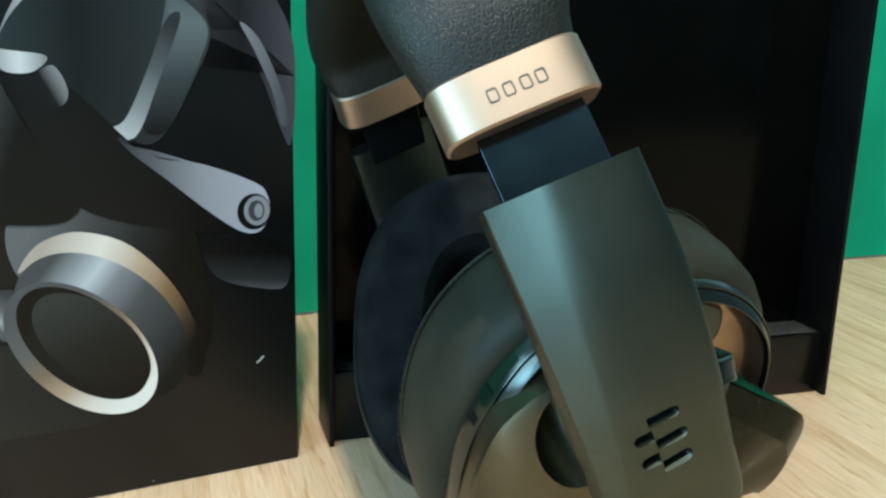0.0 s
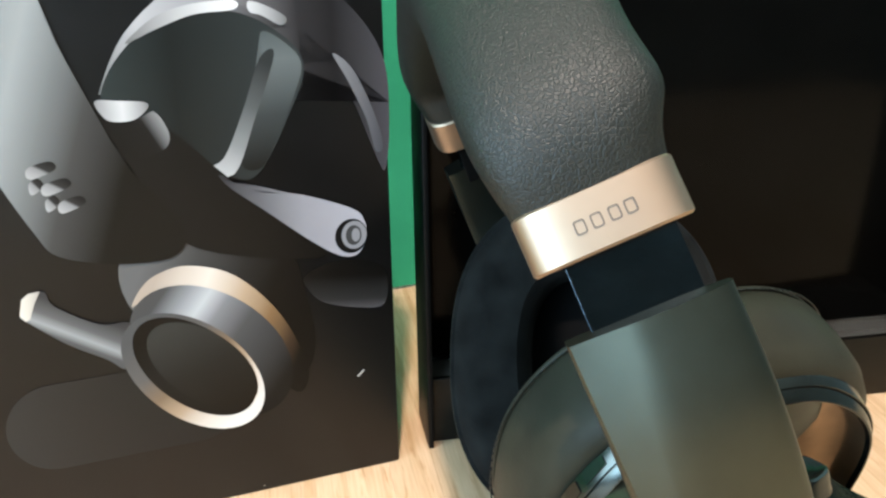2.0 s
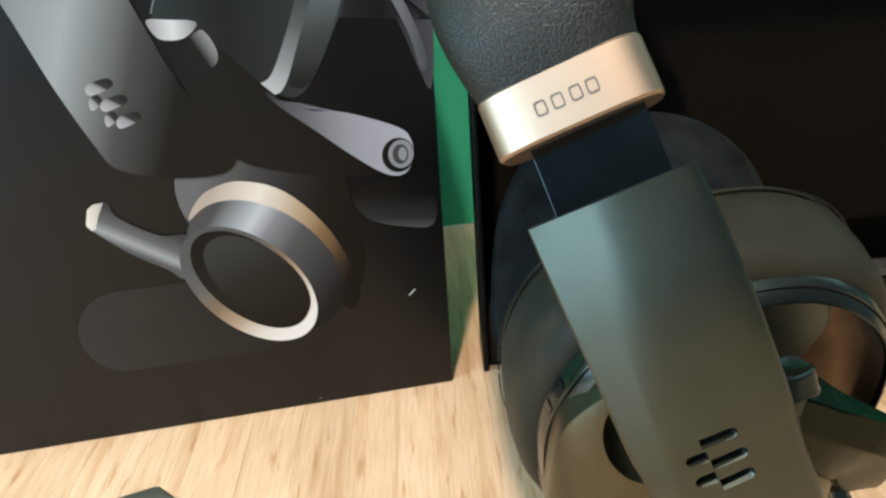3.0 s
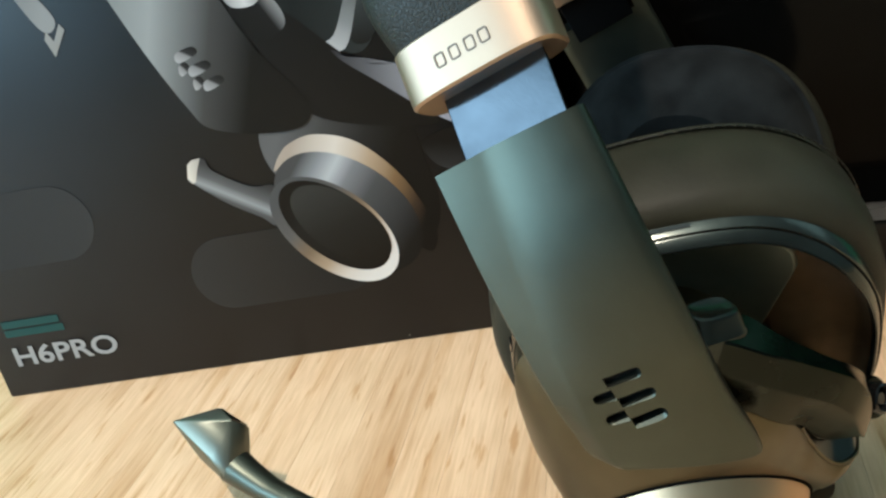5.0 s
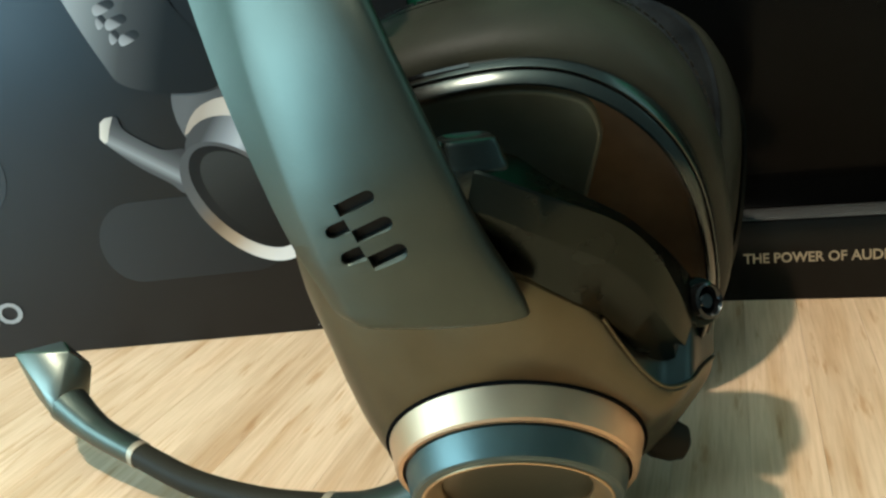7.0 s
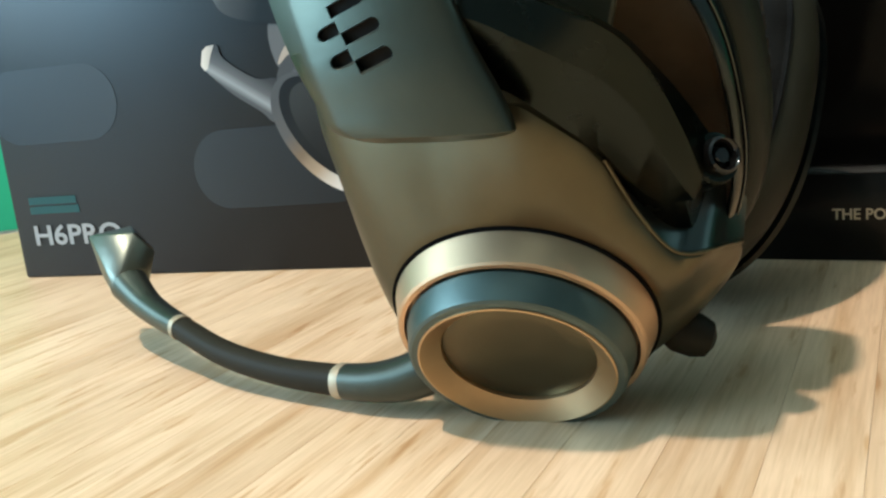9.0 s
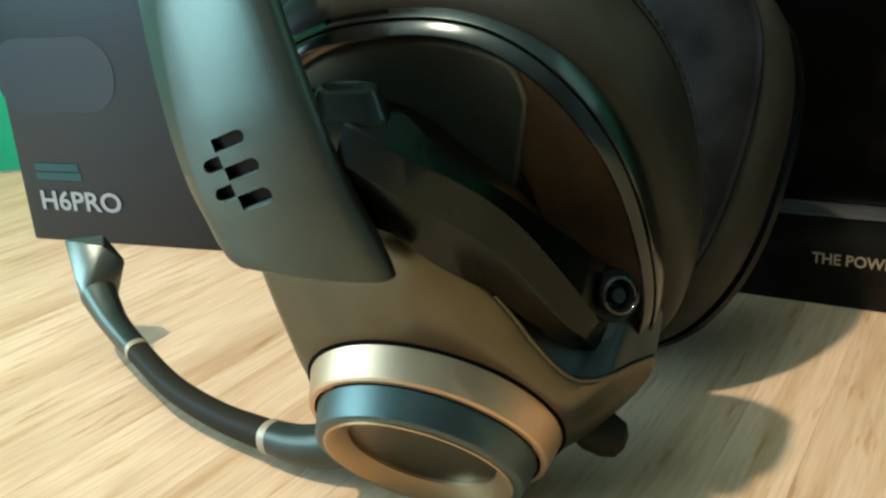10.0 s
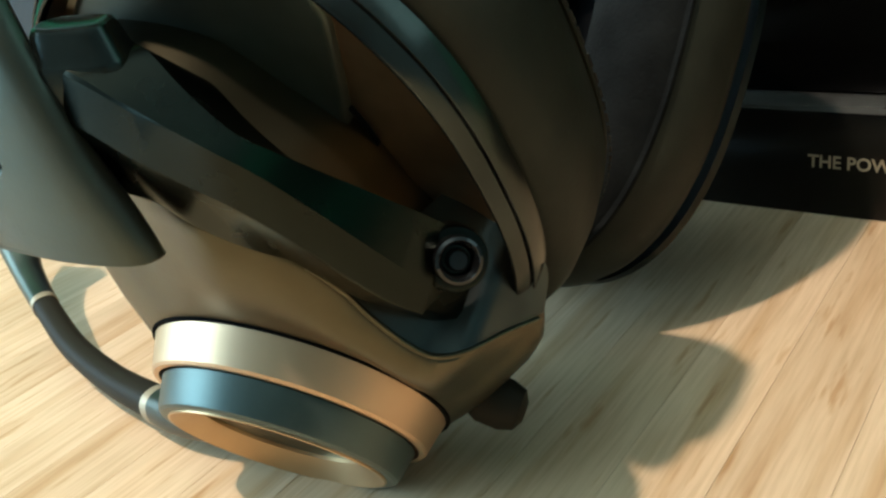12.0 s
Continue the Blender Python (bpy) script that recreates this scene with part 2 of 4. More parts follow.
def part(name, bm, material, parent=None, label="", sharp=38.0):
    """Links a bmesh in decimetres as one mesh under a thing or a part."""
    bmesh.ops.remove_doubles(bm, verts=bm.verts, dist=1e-6)
    bmesh.ops.recalc_face_normals(bm, faces=bm.faces)
    root = parent
    while root is not None and root.parent is not None:
        root = root.parent
    base = root.location if root is not None else V((0, 0, 0))
    for v in bm.verts:
        v.co = v.co * DM - base
    for f in bm.faces:
        f.smooth = True
    for e in bm.edges:
        e.smooth = len(e.link_faces) == 2 and e.calc_face_angle(0) < radians(sharp)
    me = bpy.data.meshes.new(name)
    bm.to_mesh(me)
    bm.free()
    me.materials.append(material)
    ob = new(name, me)
    ob.parent = parent
    if label:
        ob["label"] = label
    return ob


def frame_of(normal, up=(0, 0, 1), roll=0.0):
    """right, up and out of a face that looks along normal."""
    n = V(normal).normalized()
    u = (V(up) - n * V(up).dot(n)).normalized()
    s = u.cross(n)
    c, si = math.cos(radians(roll)), math.sin(radians(roll))
    return s * c - u * si, u * c + s * si, n


def oval(c, s, u, a, b, ex=2.0, count=72):
    """Points of a rounded oval: half height a along u, half width b along s."""
    out = []
    for i in range(count):
        t = 2 * math.pi * i / count
        x, y = math.sin(t), math.cos(t)
        x = math.copysign(abs(x) ** (2 / ex), x)
        y = math.copysign(abs(y) ** (2 / ex), y)
        out.append(V(c) + s * (b * x) + u * (a * y))
    return out


def loft(bm, rings, close=True, cap_start=False, cap_end=False):
    rows = [[bm.verts.new(p) for p in ring] for ring in rings]
    n = len(rows[0])
    for r0, r1 in zip(rows, rows[1:]):
        for i in range(n if close else n - 1):
            j = (i + 1) % n
            bm.faces.new((r0[i], r0[j], r1[j], r1[i]))
    if cap_start:
        bm.faces.new(rows[0][::-1])
    if cap_end:
        bm.faces.new(rows[-1])
    return rows


def smooth_line(points, steps=8):
    """A soft curve through the points."""
    pts = [V(p) for p in points]
    ext = [pts[0] * 2 - pts[1], *pts, pts[-1] * 2 - pts[-2]]
    out = []
    for i in range(1, len(ext) - 2):
        p0, p1, p2, p3 = ext[i - 1:i + 3]
        for k in range(steps):
            t = k / steps
            out.append(0.5 * ((2 * p1) + (p2 - p0) * t + (2 * p0 - 5 * p1 + 4 * p2 - p3) * t * t + (3 * p1 - p0 - 3 * p2 + p3) * t ** 3))
    out.append(pts[-1])
    return out


def closed_line(points, steps=5):
    pts = [V(p) for p in points]
    n, out = len(pts), []
    for i in range(n):
        p0, p1, p2, p3 = pts[i - 1], pts[i], pts[(i + 1) % n], pts[(i + 2) % n]
        for k in range(steps):
            t = k / steps
            out.append(0.5 * ((2 * p1) + (p2 - p0) * t + (2 * p0 - 5 * p1 + 4 * p2 - p3) * t * t + (3 * p1 - p0 - 3 * p2 + p3) * t ** 3))
    return out


def slab(c, x, y, z, bevel=0.0, segments=2):
    """A block round c with half-size vectors x, y, z."""
    bm = bmesh.new()
    bmesh.ops.create_cube(bm, size=2.0)
    m = Matrix((V(x), V(y), V(z))).transposed()
    for v in bm.verts:
        v.co = V(c) + m @ v.co
    if bevel:
        bmesh.ops.bevel(bm, geom=bm.edges[:], offset=bevel, segments=segments, affect="EDGES", profile=0.5)
    return bm


def block(x0, x1, y0, y1, z0, z1, bevel=0.0, segments=2):
    return slab(((x0 + x1) / 2, (y0 + y1) / 2, (z0 + z1) / 2), ((x1 - x0) / 2, 0, 0), (0, (y1 - y0) / 2, 0), (0, 0, (z1 - z0) / 2), bevel, segments)


def turned(c, axis, profile, count=64):
    """A turned body: profile of (distance along axis, radius)."""
    s, u, n = frame_of(axis)
    bm = bmesh.new()
    rings = [oval(V(c) + n * d, s, u, max(r, 1e-4), max(r, 1e-4), 2.0, count) for d, r in profile]
    loft(bm, rings, True, True, True)
    return bm


# ---------------------------------------------------------------- room
def room():
    x0, x1, y0, y1, z0, z1 = -22.0, 26.0, -24.0, 12.0, -7.5, 17.0
    tagged(part("floor", block(x0, x1, y0, y1, z0 - 1, z0), M_FLOOR), "plain grey floor of the room", "floor", kind="structure")
    tagged(part("ceiling", block(x0, x1, y0, y1, z1, z1 + 1), M_TEAL_CEILING), "plain ceiling, tinted teal in place of cool light", "ceiling", kind="structure")
    for name, b in (("wall_north", (x0, x1, y1, y1 + 1)), ("wall_south", (x0, x1, y0 - 1, y0)), ("wall_west", (x0 - 1, x0, y0, y1)), ("wall_east", (x1, x1 + 1, y0, y1))):
        tagged(part(name, block(*b, z0, z1), M_PALE if name == "wall_south" else M_WALL), "plain pale painted wall" if name == "wall_south" else "plain wall, tinted teal in place of cool light", "wall", kind="structure")


room()


# ---------------------------------------------------------------- table
GRAIN = V((0.17, 0.985, 0)).normalized()
ACROSS = V((GRAIN.y, -GRAIN.x, 0))


def table():
    t = thing("bamboo_table", (2.0, 1.0, -7.5), "pale bamboo table top of narrow glued strips", "table")
    c = V((2.0, 1.2, -0.16))
    part("tabletop", slab(c, ACROSS * 9.0, GRAIN * 6.0, (0, 0, 0.135), 0.02), M_CORE, t)
    for sx in (-1, 1):
        for sy in (-1, 1):
            p = c + ACROSS * (8.4 * sx) + GRAIN * (5.4 * sy)
            part("leg", slab((p.x, p.y, -3.87), ACROSS * 0.3, GRAIN * 0.3, (0, 0, 3.6), 0.03), M_CORE, t)
    return t


TABLE = table()


# ---------------------------------------------------------------- green cloth backdrop
def cloth():
    bm = bmesh.new()
    line = smooth_line([(7.9, 4.75, 0), (6.8, 5.0, 0), (4.5, 5.25, 0), (2.0, 5.32, 0), (0.0, 5.25, 0), (-1.2, 5.12, 0), (-2.2, 4.72, 0), (-3.2, 3.9, 0), (-4.2, 2.6, 0)], 14)
    rings = []
    for k in range(40):
        z = 0.02 + 6.0 * (k / 39) ** 1.3
        row = []
        for i, p in enumerate(line):
            d = (line[min(i + 1, len(line) - 1)] - line[max(i - 1, 0)]).normalized()
            nrm = V((-d.y, d.x, 0))
            w = 0.05 * math.sin(i * 0.42 + z * 0.5) + 0.10 * noise.noise(V((i * 0.10, z * 0.45, 1.0))) + 0.03 * noise.noise(V((i * 0.3, z * 1.4, 4.0)))
            row.append(p + nrm * w * min(1.0, 0.25 + z) + V((0, 0, z)))
        rings.append(row)
    loft(bm, rings, close=False)
    ob = part("backdrop_cloth", bm, M_CLOTH)
    so = ob.modifiers.new("thick", "SOLIDIFY")
    so.thickness, so.offset = 0.0012, 0
    return tagged(ob, "green fabric backdrop cloth hanging in soft folds behind the boxes", "backdrop")


cloth()

# ---------------------------------------------------------------- printed box
BX0, BX1, BY, BH, BD = -0.730, 1.746, 3.58, 2.40, 1.0


def flat(points, layer, steps=5, smooth=True):
    """A printed shape on the front of the box; x from its lower left corner, z up."""
    bm = bmesh.new()
    pts = [(BX0 + x + 0.016 * (x - 1.4), BY - 0.0016 * layer - 0.001, z * (1.065 - 0.018 * z)) for x, z in points]
    line = closed_line(pts, steps) if smooth else [V(p) for p in pts]
    bm.faces.new([bm.verts.new(p) for p in line])
    bmesh.ops.triangulate(bm, faces=bm.faces[:])
    return bm


def pill(x0, x1, z0, z1, lean=0.0):
    r, pts = (z1 - z0) / 2, []
    for i in range(25):
        a = math.radians(90 + 180 * i / 24)
        pts.append((x0 + r + r * math.cos(a), z0 + r + r * math.sin(a)))
    for i in range(25):
        a = math.radians(-90 + 180 * i / 24)
        pts.append((x1 - r + r * math.cos(a), z0 + r + r * math.sin(a)))
    return pts


def ellipse(cx, cz, rx, rz, turn, a0=0, a1=360, count=48):
    t, out = radians(turn), []
    for i in range(count + (a1 - a0 < 360)):
        a = radians(a0 + (a1 - a0) * i / count)
        x, z = rx * math.cos(a), rz * math.sin(a)
        out.append((cx + x * math.cos(t) - z * math.sin(t), cz + x * math.sin(t) + z * math.cos(t)))
    return out


def lettering(name, body, size, place, right, up, material, parent, width=None):
    cu = bpy.data.curves.new(name, "FONT")
    cu.body, cu.size, cu.extrude, cu.resolution_u = body, size * DM, 0.00002, 3
    cu.offset = size * DM * 0.022
    tmp = new(name, cu)
    dg = bpy.context.evaluated_depsgraph_get()
    me = bpy.data.meshes.new_from_object(tmp.evaluated_get(dg))
    bpy.data.objects.remove(tmp)
    xs = [v.co.x for v in me.vertices]
    if width:
        k = width * DM / (max(xs) - min(xs))
    else:
        k = 1.0
    s, u = V(right).normalized(), V(up).normalized()
    n = s.cross(u)
    root = parent
    while root.parent is not None:
        root = root.parent
    for v in me.vertices:
        v.co = V(place) * DM + s * ((v.co.x - min(xs)) * k) + u * v.co.y + n * v.co.z - root.location
    me.materials.clear()
    me.materials.append(material)
    ob = new(name, me)
    ob.parent = parent
    return ob


def printed_box():
    b = thing("printed_box", ((BX0 + BX1) / 2, BY + BD / 2, 0), "closed black cardboard box with a printed headset picture", "box")
    part("carton", block(BX0, BX1, BY, BY + BD, 0.0, BH, 0.012), M_CARD, b)
    pr = lambda name, pts, layer, m, smooth=True: part(name, flat(pts, layer, 5, smooth), m, b)
    grey = ink("ink_cup", [(0.0, (0.22, 0.23, 0.23)), (0.15, (0.46, 0.46, 0.47)), (0.36, (0.36, 0.36, 0.37)), (0.52, (0.17, 0.165, 0.17)), (0.68, (0.05, 0.048, 0.05)), (0.80, (0.03, 0.028, 0.03)), (0.92, (0.07, 0.068, 0.072)), (1.0, (0.10, 0.095, 0.105))], 0)
    pr("printed_headband", [(2.235, 1.928), (2.29, 2.0), (2.36, 2.045), (2.47, 2.09), (2.47, 2.05), (2.38, 2.01), (2.31, 1.97)], 1, ink("ink_band", [(0.0, (0.4, 0.4, 0.4)), (1.0, (0.12, 0.12, 0.12))]), False)
    pr("printed_cup", [(1.50, 1.58), (1.60, 1.766), (1.787, 1.917), (1.985, 1.955), (2.188, 1.93), (2.356, 1.799), (2.455, 1.62), (2.465, 1.38), (2.445, 1.23), (2.415, 1.27), (2.33, 1.50), (2.24, 1.66), (2.13, 1.775), (1.93, 1.84), (1.70, 1.79), (1.56, 1.67)], 1, grey)
    pr("printed_trim", [(1.60, 1.735), (1.70, 1.815), (1.82, 1.85), (1.95, 1.855), (1.95, 1.825), (1.82, 1.815), (1.70, 1.775)], 2, ink("ink_trim", [(0.0, (0.2, 0.2, 0.2)), (1.0, (0.75, 0.75, 0.75))]))
    pr("printed_trim", [(2.00, 1.85), (2.06, 1.83), (2.12, 1.79), (2.10, 1.765), (2.04, 1.80), (2.00, 1.815)], 2, ink("ink_trim_b", [(0.0, (0.6, 0.6, 0.6)), (1.0, (0.2, 0.2, 0.2))]))
    pr("printed_trim", [(2.27, 1.66), (2.32, 1.56), (2.38, 1.42), (2.41, 1.30), (2.44, 1.32), (2.41, 1.44), (2.34, 1.60)], 2, ink("ink_trim_c", [(0.0, (0.25, 0.25, 0.26)), (1.0, (0.10, 0.10, 0.11))]))
    pr("printed_panel", [(1.504, 1.56), (1.561, 1.68), (1.689, 1.785), (1.90, 1.825), (2.06, 1.765), (2.169, 1.635), (2.10, 1.45), (1.98, 1.26), (1.87, 1.275), (1.70, 1.42), (1.56, 1.50)], 1.5, ink("ink_panel", [(0.0, (0.045, 0.058, 0.058)), (0.35, (0.020, 0.025, 0.025)), (0.6, (0.035, 0.042, 0.042)), (1.0, (0.06, 0.07, 0.07))], 0))
    pr("printed_facet", [(2.03, 1.745), (2.10, 1.715), (2.160, 1.635), (2.125, 1.52), (2.06, 1.39), (2.0, 1.285), (1.93, 1.30), (1.97, 1.45), (2.03, 1.62)], 1.75, ink("ink_facet", [(0.0, (0.012, 0.012, 0.012)), (0.4, (0.07, 0.08, 0.08)), (0.8, (0.17, 0.19, 0.19)), (1.0, (0.12, 0.14, 0.14))], 90))
    pr("printed_streak", [(2.02, 1.66), (2.07, 1.67), (1.985, 1.45), (1.90, 1.27), (1.80, 1.30), (1.87, 1.33), (1.95, 1.49)], 2, ink("ink_streak", [(0.0, (0.46, 0.46, 0.46)), (0.25, (0.28, 0.29, 0.29)), (0.6, (0.13, 0.14, 0.14)), (1.0, (0.05, 0.055, 0.055))], 70))
    pr("printed_body", [(1.493, 1.02), (1.676, 1.05), (2.05, 0.96), (2.113, 0.805), (2.14, 0.58), (2.06, 0.46), (1.8, 0.55), (1.52, 0.80)], 1, ink("ink_body", [(0.0, (0.17, 0.17, 0.17)), (0.25, (0.085, 0.085, 0.083)), (0.5, (0.030, 0.030, 0.030)), (0.7, (0.006, 0.006, 0.006)), (1.0, (0.004, 0.004, 0.004))], -25))
    pr("printed_arm", [(1.50, 1.50), (1.66, 1.48), (1.86, 1.28), (2.00, 1.14), (2.20, 0.95), (2.10, 0.93), (1.75, 1.02), (1.60, 1.20)], 2.5, ink("ink_arm", [(0.0, (0.016, 0.016, 0.016)), (1.0, (0.006, 0.006, 0.006))]))
    pr("printed_arm_face", [(1.85, 1.275), (1.97, 1.20), (2.12, 1.172), (2.31, 1.095), (2.355, 1.04), (2.359, 0.97), (2.32, 0.915), (2.25, 0.922), (2.14, 1.0), (1.996, 1.125), (1.88, 1.225)], 3.5, ink("ink_arm_face", [(0.0, (0.05, 0.05, 0.055)), (0.25, (0.16, 0.16, 0.17)), (0.55, (0.33, 0.325, 0.345)), (1.0, (0.44, 0.43, 0.46))]))
    pr("printed_socket", ellipse(2.302, 0.99, 0.062, 0.066, 0), 4.2, mat("ink_dark", (0.004, 0.004, 0.004), 0.34, spec=0.25), False)
    pr("printed_socket", ellipse(2.312, 0.993, 0.048, 0.054, 0), 4.8, mat("ink_light", (0.2, 0.2, 0.21), 0.34, spec=0.25), False)
    pr("printed_socket", ellipse(2.310, 0.993, 0.030, 0.038, 0), 5.4, mat("ink_mid", (0.04, 0.04, 0.04), 0.34, spec=0.25), False)
    pr("printed_socket", ellipse(2.318, 0.993, 0.016, 0.026, 0), 6.0, mat("ink_light_b", (0.2, 0.2, 0.21), 0.34, spec=0.25), False)
    pr("printed_joint", [(1.50, 1.50), (1.60, 1.475), (1.66, 1.512), (1.70, 1.44), (1.685, 1.385), (1.60, 1.36), (1.52, 1.41)], 3, ink("ink_joint", [(0.0, (0.01, 0.01, 0.01)), (0.7, (0.02, 0.02, 0.02)), (1.0, (0.30, 0.30, 0.30))], 20))
    pr("printed_nub", [(1.485, 1.56), (1.56, 1.555), (1.635, 1.545), (1.645, 1.525), (1.60, 1.49), (1.54, 1.487), (1.505, 1.505)], 3.5, ink("ink_nub", [(0.0, (0.3, 0.3, 0.3)), (0.5, (0.6, 0.6, 0.6)), (1.0, (0.25, 0.25, 0.25))]))
    pr("printed_lobe", [(2.12, 0.86), (2.25, 0.90), (2.42, 0.85), (2.42, 0.70), (2.30, 0.705), (2.18, 0.745), (2.13, 0.80)], 1.2, ink("ink_lobe", [(0.0, (0.13, 0.125, 0.13)), (0.25, (0.04, 0.04, 0.04)), (0.7, (0.006, 0.006, 0.006))], 80))
    pr("printed_blade", [(0.98, 2.12), (1.02, 1.75), (1.07, 1.584), (1.149, 1.358), (1.24, 1.147), (1.301, 1.057), (1.473, 1.005), (1.65, 0.998), (1.715, 1.06), (1.679, 1.155), (1.56, 1.33), (1.49, 1.50), (1.40, 1.75), (1.28, 2.12)], 4, ink("ink_blade", [(0.0, (0.18, 0.20, 0.20)), (0.22, (0.30, 0.32, 0.32)), (0.36, (0.36, 0.38, 0.38)), (0.50, (0.22, 0.23, 0.23)), (0.64, (0.09, 0.09, 0.088)), (0.85, (0.012, 0.012, 0.011))], -30))
    for cx, cz, w in ((1.295, 1.352, 0.075), (1.332, 1.292, 0.075), (1.370, 1.228, 0.070), (1.272, 1.300, 0.035), (1.312, 1.238, 0.035)):
        s = 0.020
        pr("printed_slot", [(cx - w / 2, cz - s - 0.006), (cx - w / 2 - 0.004, cz + s * 0.5), (cx + w / 2 - 0.01, cz + s + 0.008), (cx + w / 2 + 0.004, cz)], 4.7, ink("ink_slot", [(0.0, (0.42, 0.42, 0.42)), (0.45, (0.30, 0.30, 0.30)), (0.6, (0.05, 0.05, 0.05)), (1.0, (0.02, 0.02, 0.02))], 40))
    pr("printed_gold_ring", [(1.505, 0.84), (1.54, 0.90), (1.60, 0.945), (1.711, 0.962), (1.869, 0.899), (2.018, 0.724), (2.104, 0.50), (2.08, 0.40), (2.03, 0.42), (2.035, 0.472), (2.003, 0.584), (1.912, 0.736), (1.756, 0.844), (1.636, 0.876), (1.55, 0.86)], 2.4, ink("ink_gold", [(0.0, (0.46, 0.39, 0.33)), (0.28, (0.72, 0.65, 0.58)), (0.52, (0.50, 0.38, 0.27)), (0.72, (0.27, 0.17, 0.09)), (0.9, (0.08, 0.05, 0.03)), (1.0, (0.004, 0.004, 0.004))], -25))
    pr("printed_collar", ellipse(1.765, 0.615, 0.335, 0.215, -45), 2.8, ink("ink_collar", [(0.0, (0.10, 0.10, 0.10)), (0.14, (0.34, 0.35, 0.36)), (0.24, (0.52, 0.53, 0.54)), (0.36, (0.26, 0.26, 0.27)), (0.55, (0.11, 0.11, 0.11)), (1.0, (0.012, 0.012, 0.012))], -40), False)
    pr("printed_stub", [(1.152, 0.868), (1.175, 0.93), (1.238, 0.941), (1.26, 0.885), (1.393, 0.795), (1.49, 0.785), (1.50, 0.70), (1.455, 0.615), (1.40, 0.66), (1.28, 0.741), (1.168, 0.844)], 3.2, ink("ink_stub", [(0.0, (0.02, 0.02, 0.02)), (0.30, (0.07, 0.07, 0.07)), (0.46, (0.16, 0.16, 0.16)), (0.56, (0.36, 0.37, 0.37)), (0.64, (0.13, 0.13, 0.13)), (1.0, (0.03, 0.03, 0.03))], -125))
    pr("printed_stub_tip", [(1.150, 0.868), (1.165, 0.925), (1.188, 0.942), (1.225, 0.945), (1.20, 0.90), (1.18, 0.85), (1.165, 0.845)], 3.8, ink("ink_tip", [(0.0, (0.75, 0.70, 0.62)), (1.0, (0.44, 0.41, 0.38))]), False)
    pr("printed_knob_ring", ellipse(1.690, 0.553, 0.300, 0.178, -47), 3.6, ink("ink_knob", [(0.0, (0.12, 0.12, 0.12)), (0.28, (0.16, 0.15, 0.14)), (0.48, (0.26, 0.19, 0.13)), (0.66, (0.46, 0.35, 0.25)), (0.84, (0.68, 0.61, 0.54)), (1.0, (0.76, 0.71, 0.66))], -55), False)
    pr("printed_knob_face", ellipse(1.695, 0.572, 0.262, 0.143, -47), 4.2, ink("ink_knob_face", [(0.0, (0.012, 0.010, 0.008)), (0.3, (0.022, 0.020, 0.018)), (1.0, (0.014, 0.012, 0.010))], -50), False)
    pr("printed_knob_face", ellipse(1.722, 0.572, 0.236, 0.125, -46), 4.7, ink("ink_knob_disc", [(0.0, (0.06, 0.06, 0.055)), (0.5, (0.03, 0.028, 0.025)), (1.0, (0.016, 0.013, 0.010))], -70), False)
    pr("printed_pill", pill(1.035, 1.85, 0.272, 0.60), 0.6, ink("ink_pill", [(0.0, (0.042, 0.042, 0.041)), (0.35, (0.032, 0.030, 0.028)), (0.9, (0.016, 0.016, 0.016))], 0, 0.38, 0.34), False)
    pr("printed_pill", pill(-0.0, 0.70, 0.605, 0.935), 0.6, ink("ink_pill_b", [(0.0, (0.020, 0.021, 0.022)), (1.0, (0.046, 0.048, 0.049))], 0, 0.38, 0.34), False)
    pr("printed_boom", [(0.60, 1.95), (0.70, 1.70), (0.78, 1.53), (0.84, 1.57), (0.76, 1.74), (0.67, 2.0)], 1, ink("ink_boom", [(0.0, (0.10, 0.11, 0.11)), (1.0, (0.32, 0.33, 0.33))], -50))
    pr("printed_boom_joint", [(0.775, 1.50), (0.795, 1.43), (0.865, 1.525), (0.85, 1.55), (0.81, 1.49), (0.79, 1.53)], 1.6, mat("ink_joint_light", (0.22, 0.22, 0.21), 0.3), False)
    white = mat("pale_fleck", (0.30, 0.29, 0.27), 0.5)
    for x0_, z0_, x1_, z1_, k_ in ((1.583, 0.437, 1.611, 0.462, 0.0035), (1.163, 1.088, 1.168, 1.093, 0.002), (1.172, 0.024, 1.178, 0.027, 0.002)):
        a_, b_ = V((x0_, BY - 0.0015, z0_)), V((x1_, BY - 0.0015, z1_))
        d_ = (b_ - a_) / 2
        part("fleck", slab((a_ + b_) / 2, d_, V((-d_.z, 0, d_.x)).normalized() * k_, (0, 0.0008, 0)), white, b)
    teal = mat("ink_teal", (0.003, 0.048, 0.044), 0.34, spec=0.3)
    for z, w in ((0.335, 0.265), (0.293, 0.275)):
        pr("printed_line", [(0.125, z), (0.125 + w, z), (0.125 + w, z + 0.034), (0.125, z + 0.034)], 1, teal, False)
    lettering("printed_name", "H6PRO", 0.132, (BX0 + 0.105, BY - 0.004, 0.162), (1, 0, 0), (0, 0, 1), mat("ink_silver", (0.27, 0.27, 0.265), 0.3), b, 0.49)
    return b


printed_box()

# ---------------------------------------------------------------- open box
B2A, B2B = V((1.890, 3.616, 0)), V((4.302, 3.161, 0))


